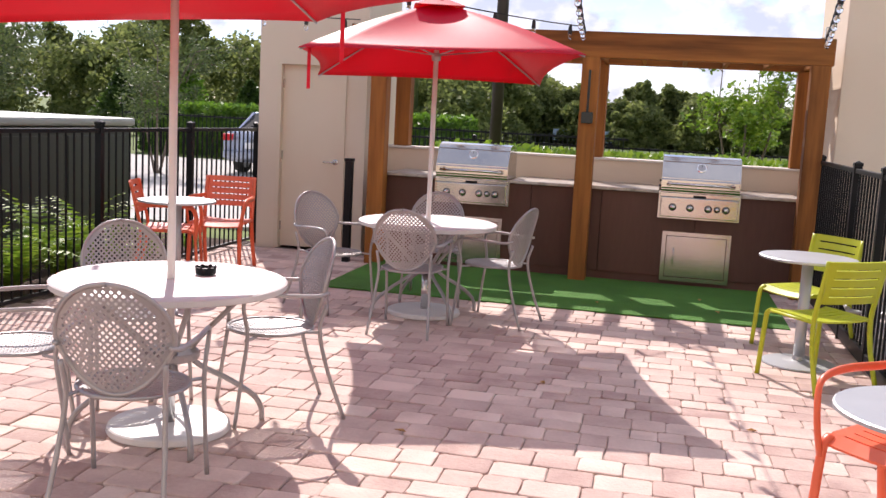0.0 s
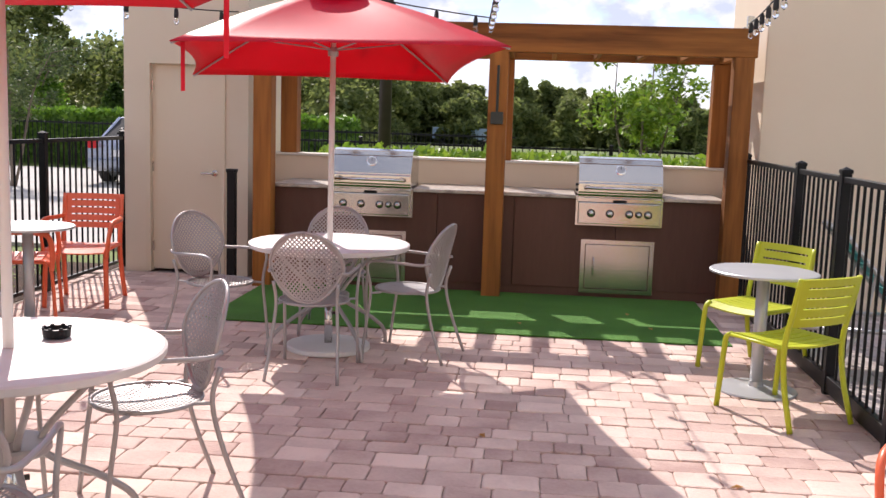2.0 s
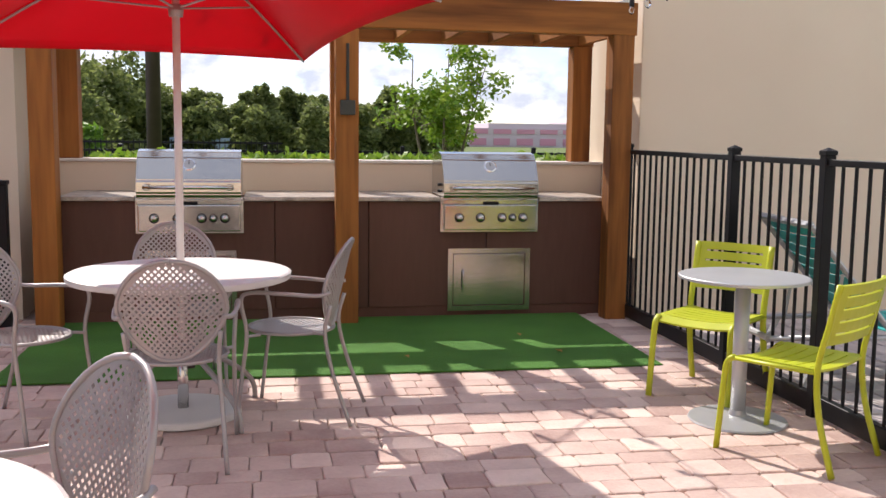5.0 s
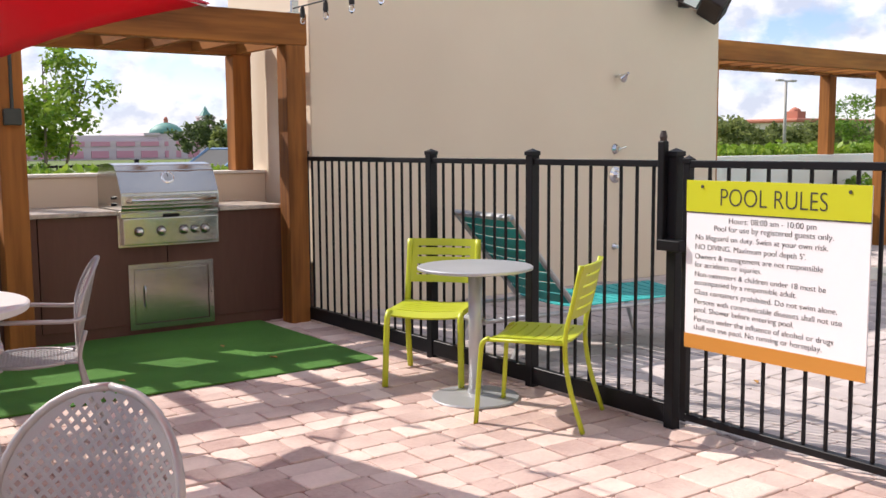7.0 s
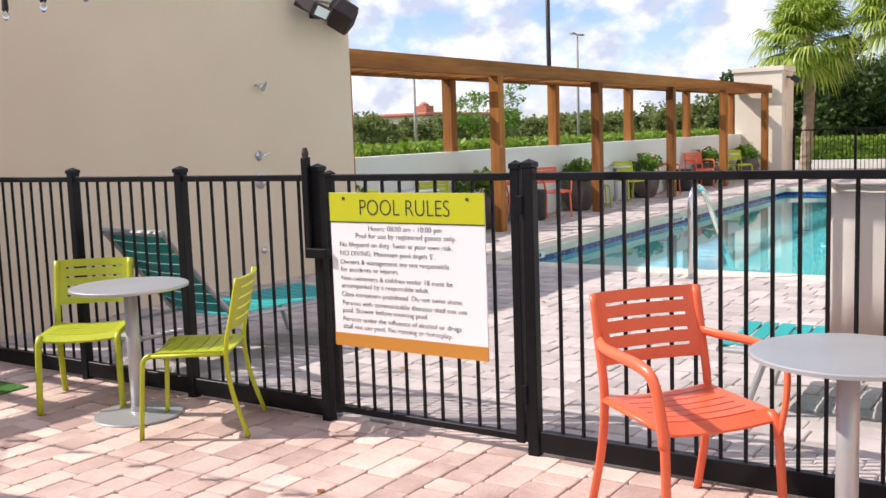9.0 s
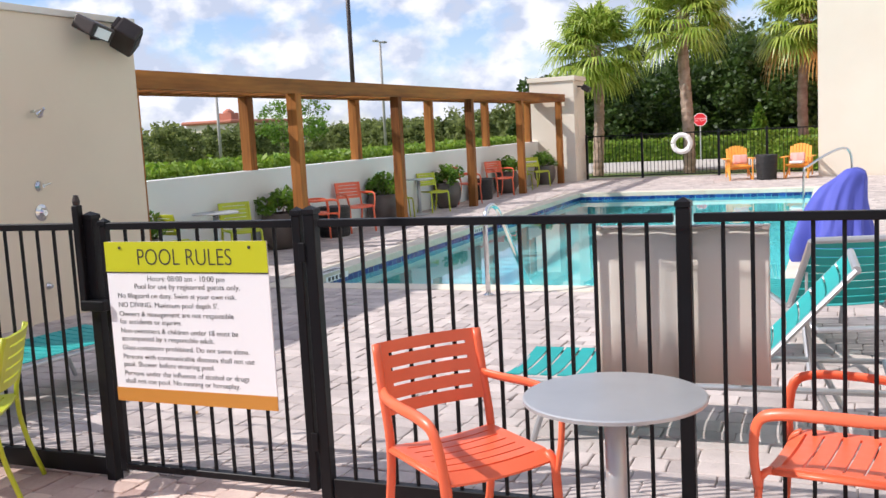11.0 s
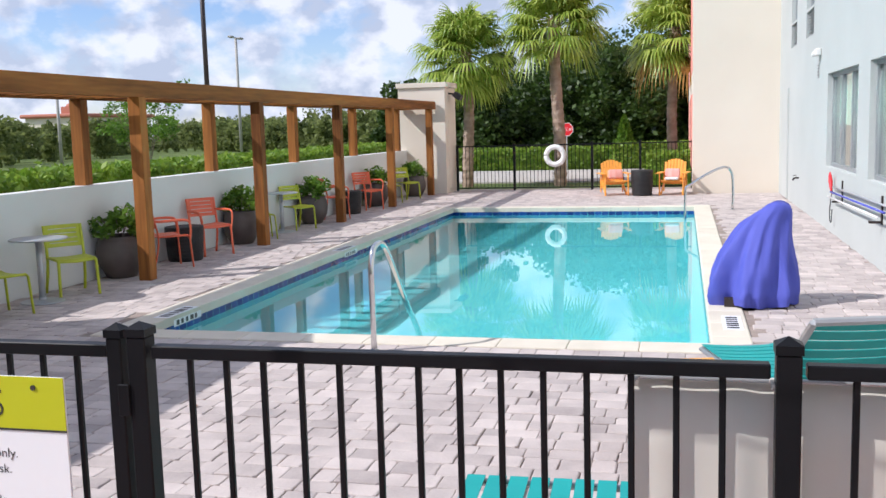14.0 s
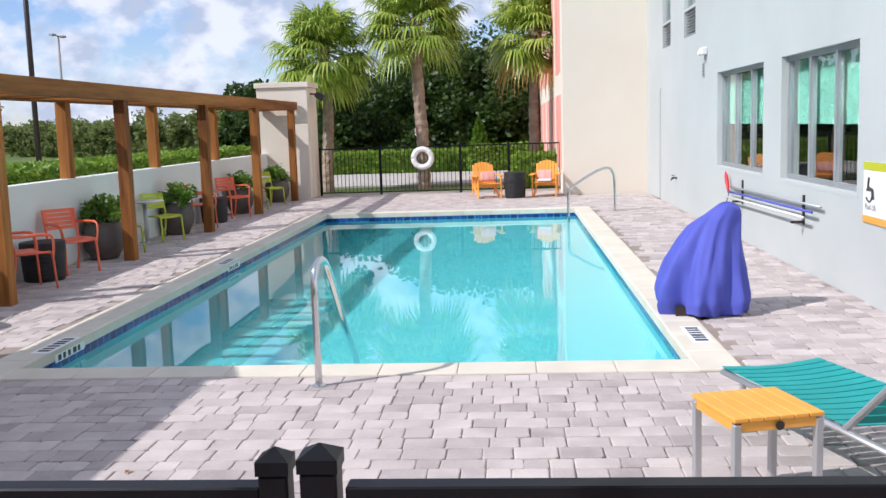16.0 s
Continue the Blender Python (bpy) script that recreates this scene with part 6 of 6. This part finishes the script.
# fallen leaves
rng = random.Random(77)
for x, y in ((0.15, 8.9), (1.18, 8.95), (1.05, 9.5), (.02, 6.1), (.45, 4.3), (-.55, 4.9), (1.2, 5.6), (-2.9, 4.6), (3.2, 6.6), (4.4, 5.3), (5.8, 6.9)):
    lf = thing("fallen_leaf", (x, y, .018 if y > 8.5 else .006), rng.uniform(0, 360), "small dry brown leaf on the ground", "leaf", "fallen leaves")
    bm = bmesh.new()
    v = [bm.verts.new(q) for q in ((-.035, 0, 0), (-.01, -.018, .008), (.035, 0, .004), (-.01, .018, .010), (0, 0, 0))]
    for a, b in ((0, 1), (1, 2), (2, 3), (3, 0)):
        bm.faces.new((v[a], v[b], v[4]))
    thicken(part("blade", bm, PALM_DRY, lf), .001)

# depth markers
for x, y, a in ((9.10, 8.88, 0), (9.13, 3.12, 180), (14.5, 8.88, 0)):
    dmk = thing("depth_marker", (x, y, .003), a, "white depth marker tile with dark lettering", "depth marker", "depth markers")
    part("tile", boxed(-.33, .33, -.09, .09, 0, .004), SIGN_WHITE, dmk)
    for k, w in enumerate((.06, .05, .05, .07, .05, .06)):
        part("mark", boxed(-.27 + .095 * k, -.27 + .095 * k + w, -.055, .055, .004, .0055), INK, dmk)
for x, y0 in ((9.2, PY1 - .012), (14.6, PY1 - .012)):
    dmk = thing("depth_marker", (x, y0, -.12), 0, "white depth marker tile on the pool waterline", "depth marker", "waterline markers")
    part("tile", boxed(-.30, .30, -.006, 0, 0, .075), SIGN_WHITE, dmk)
    for k, w in enumerate((.06, .05, .05, .07, .05)):
        part("mark", boxed(-.25 + .10 * k, -.25 + .10 * k + w, -.0075, -.006, .012, .064), INK, dmk)

# ---- coping and pavers ----
def stone_mesh(w, d, rng, h=.10, r=.010, name="paver", jit=.0055, chip=.0):
    """A tumbled stone, top at z 0, with rounded edges and worn, slightly uneven corners."""
    base = []
    for sx, sy in ((-1, -1), (1, -1), (1, 1), (-1, 1)):
        if chip:
            c = chip * rng.uniform(.5, 1.6)
            a, b = (sx * w / 2, sy * (d / 2 - c)), (sx * (w / 2 - c), sy * d / 2)
            pair = (a, b) if sx * sy > 0 else (b, a)
            base += [(x + rng.uniform(-jit, jit) * .6, y + rng.uniform(-jit, jit) * .6) for x, y in pair]
        else:
            base.append((sx * w / 2 + rng.uniform(-jit, jit), sy * d / 2 + rng.uniform(-jit, jit)))
    if chip:
        full = []
        for k, p in enumerate(base):
            full.append(p)
            if k % 2:
                q = base[(k + 1) % len(base)]
                m = rng.uniform(.35, .65)
                full.append((p[0] + (q[0] - p[0]) * m + rng.uniform(-jit, jit) * .8, p[1] + (q[1] - p[1]) * m + rng.uniform(-jit, jit) * .8))
        base = full
    n = len(base)
    lean_x, lean_y = rng.uniform(-.012, .012), rng.uniform(-.012, .012)

    def ring(inset, z):
        return [(x * (1 - 2 * inset / w), y * (1 - 2 * inset / d), z + (x * lean_x + y * lean_y if chip else 0)) for x, y in base]
    v = ring(0, -h if not chip else -.05) + ring(0, -r) + ring(r * .35, -r * .3) + ring(r * 1.3, rng.uniform(-.0015, .0015))
    f = [tuple(range(3 * n, 4 * n))]
    for a in (0, n, 2 * n):
        for k in range(n):
            f.append((a + k, a + (k + 1) % n, a + n + (k + 1) % n, a + n + k))
    return v, f


def lay(parent, x0, x1, y0, y1, along, skip, near, mat_one, mat_all, seed):
    """Courses of stones; those near the walk are single parts, the rest one joined part."""
    rng = random.Random(seed)
    kinds = {}
    depths, widths = (.19, .19, .155), (.14, .18, .21, .26)
    verts, faces, singles = [], [], 0
    v = (y0 if along == "x" else x0)
    vend = (y1 if along == "x" else x1)
    while v < vend - .05:
        d = rng.choice(depths)
        u, uend = (x0, x1) if along == "x" else (y0, y1)
        u += rng.uniform(-.15, 0)
        while u < uend:
            w = rng.choice(widths)
            cx, cy = (u + w / 2, v + d / 2) if along == "x" else (v + d / 2, u + w / 2)
            if x0 - .03 < cx < x1 + .03 and y0 - .03 < cy < y1 + .03 and not skip(cx, cy):
                key = (w, d, rng.randint(0, 3))
                if key not in kinds:
                    sv, sf = stone_mesh(w - .004, d - .004, rng, r=.007, jit=.005, chip=.012)
                    if along != "x":
                        sv = [(-q[1], q[0], q[2]) for q in sv]
                    me = bpy.data.meshes.new("paver")
                    me.from_pydata(sv, [], sf)
                    me.materials.append(mat_one)
                    kinds[key] = (me, sv, sf)
                me, sv, sf = kinds[key]
                tilt = rng.uniform(-.004, .004)
                if singles < 300 and near(cx, cy):
                    ob = new("paver", me)
                    ob.parent = parent
                    ob.location = (cx, cy, tilt - .001)
                    singles += 1
                else:
                    k = len(verts)
                    verts += [(q[0] + cx, q[1] + cy, q[2] + tilt - .001) for q in sv]
                    faces += [tuple(k + i for i in q) for q in sf]
            u += w
        v += d
    me = bpy.data.meshes.new("pavers_rest")
    me.from_pydata(verts, [], faces)
    me.materials.append(mat_all)
    ob = new("pavers_rest", me)
    ob.parent = parent
    ob["kind"] = "stuff"
    return ob


rng = random.Random(3)
stones = []
L = .61


def coping_row(p, q, along):
    n = round(abs(q - p) / L)
    return [p + (q - p) * (k + .5) / n for k in range(n)], abs(q - p) / n


for y in (PY0 - COPE / 2, PY1 + COPE / 2):
    cs, w = coping_row(PX0 - COPE, PX1 + COPE, "x")
    for x in cs:
        stones.append((x, y, w - .003, COPE + .03))
for x in (PX0 - COPE / 2, PX1 + COPE / 2):
    cs, w = coping_row(PY0, PY1, "y")
    for y in cs:
        stones.append((x, y, COPE + .03, w - .003))
shapes = {}
for x, y, w, d in stones:
    key = (round(w, 3), round(d, 3))
    if key not in shapes:
        sv, sf = stone_mesh(w, d, rng, .10, .012, jit=.001)
        me = bpy.data.meshes.new("coping_stone")
        me.from_pydata(sv, [], sf)
        me.materials.append(COPING)
        shapes[key] = me
    ob = new("coping_stone", shapes[key])
    ob.parent = basin
    ob.location = (x, y, .004)

lay(court, -4.0, 2.195, -3.95, 10.62, "x", lambda x, y: y > 10.42 and x > -2.5 or (-2.2 < x < 1.6 and 8.7 < y), lambda x, y: -1.3 < x < 1.9 and 3.6 < y < 7.4, PAVER, PAVER_I, 31)
lay(deck, 2.205, 28.5, 1.22, 11.22, "y", lambda x, y: PX0 - COPE - .1 < x < PX1 + COPE + .1 and PY0 - COPE - .1 < y < PY1 + COPE + .1 or (x < 7.4 and y > 10.3) or (x > 25.95 and y < 3.3), lambda x, y: 2.2 < x < 6.8 and 3.4 < y < 7.6, DECK, DECK_I, 32)
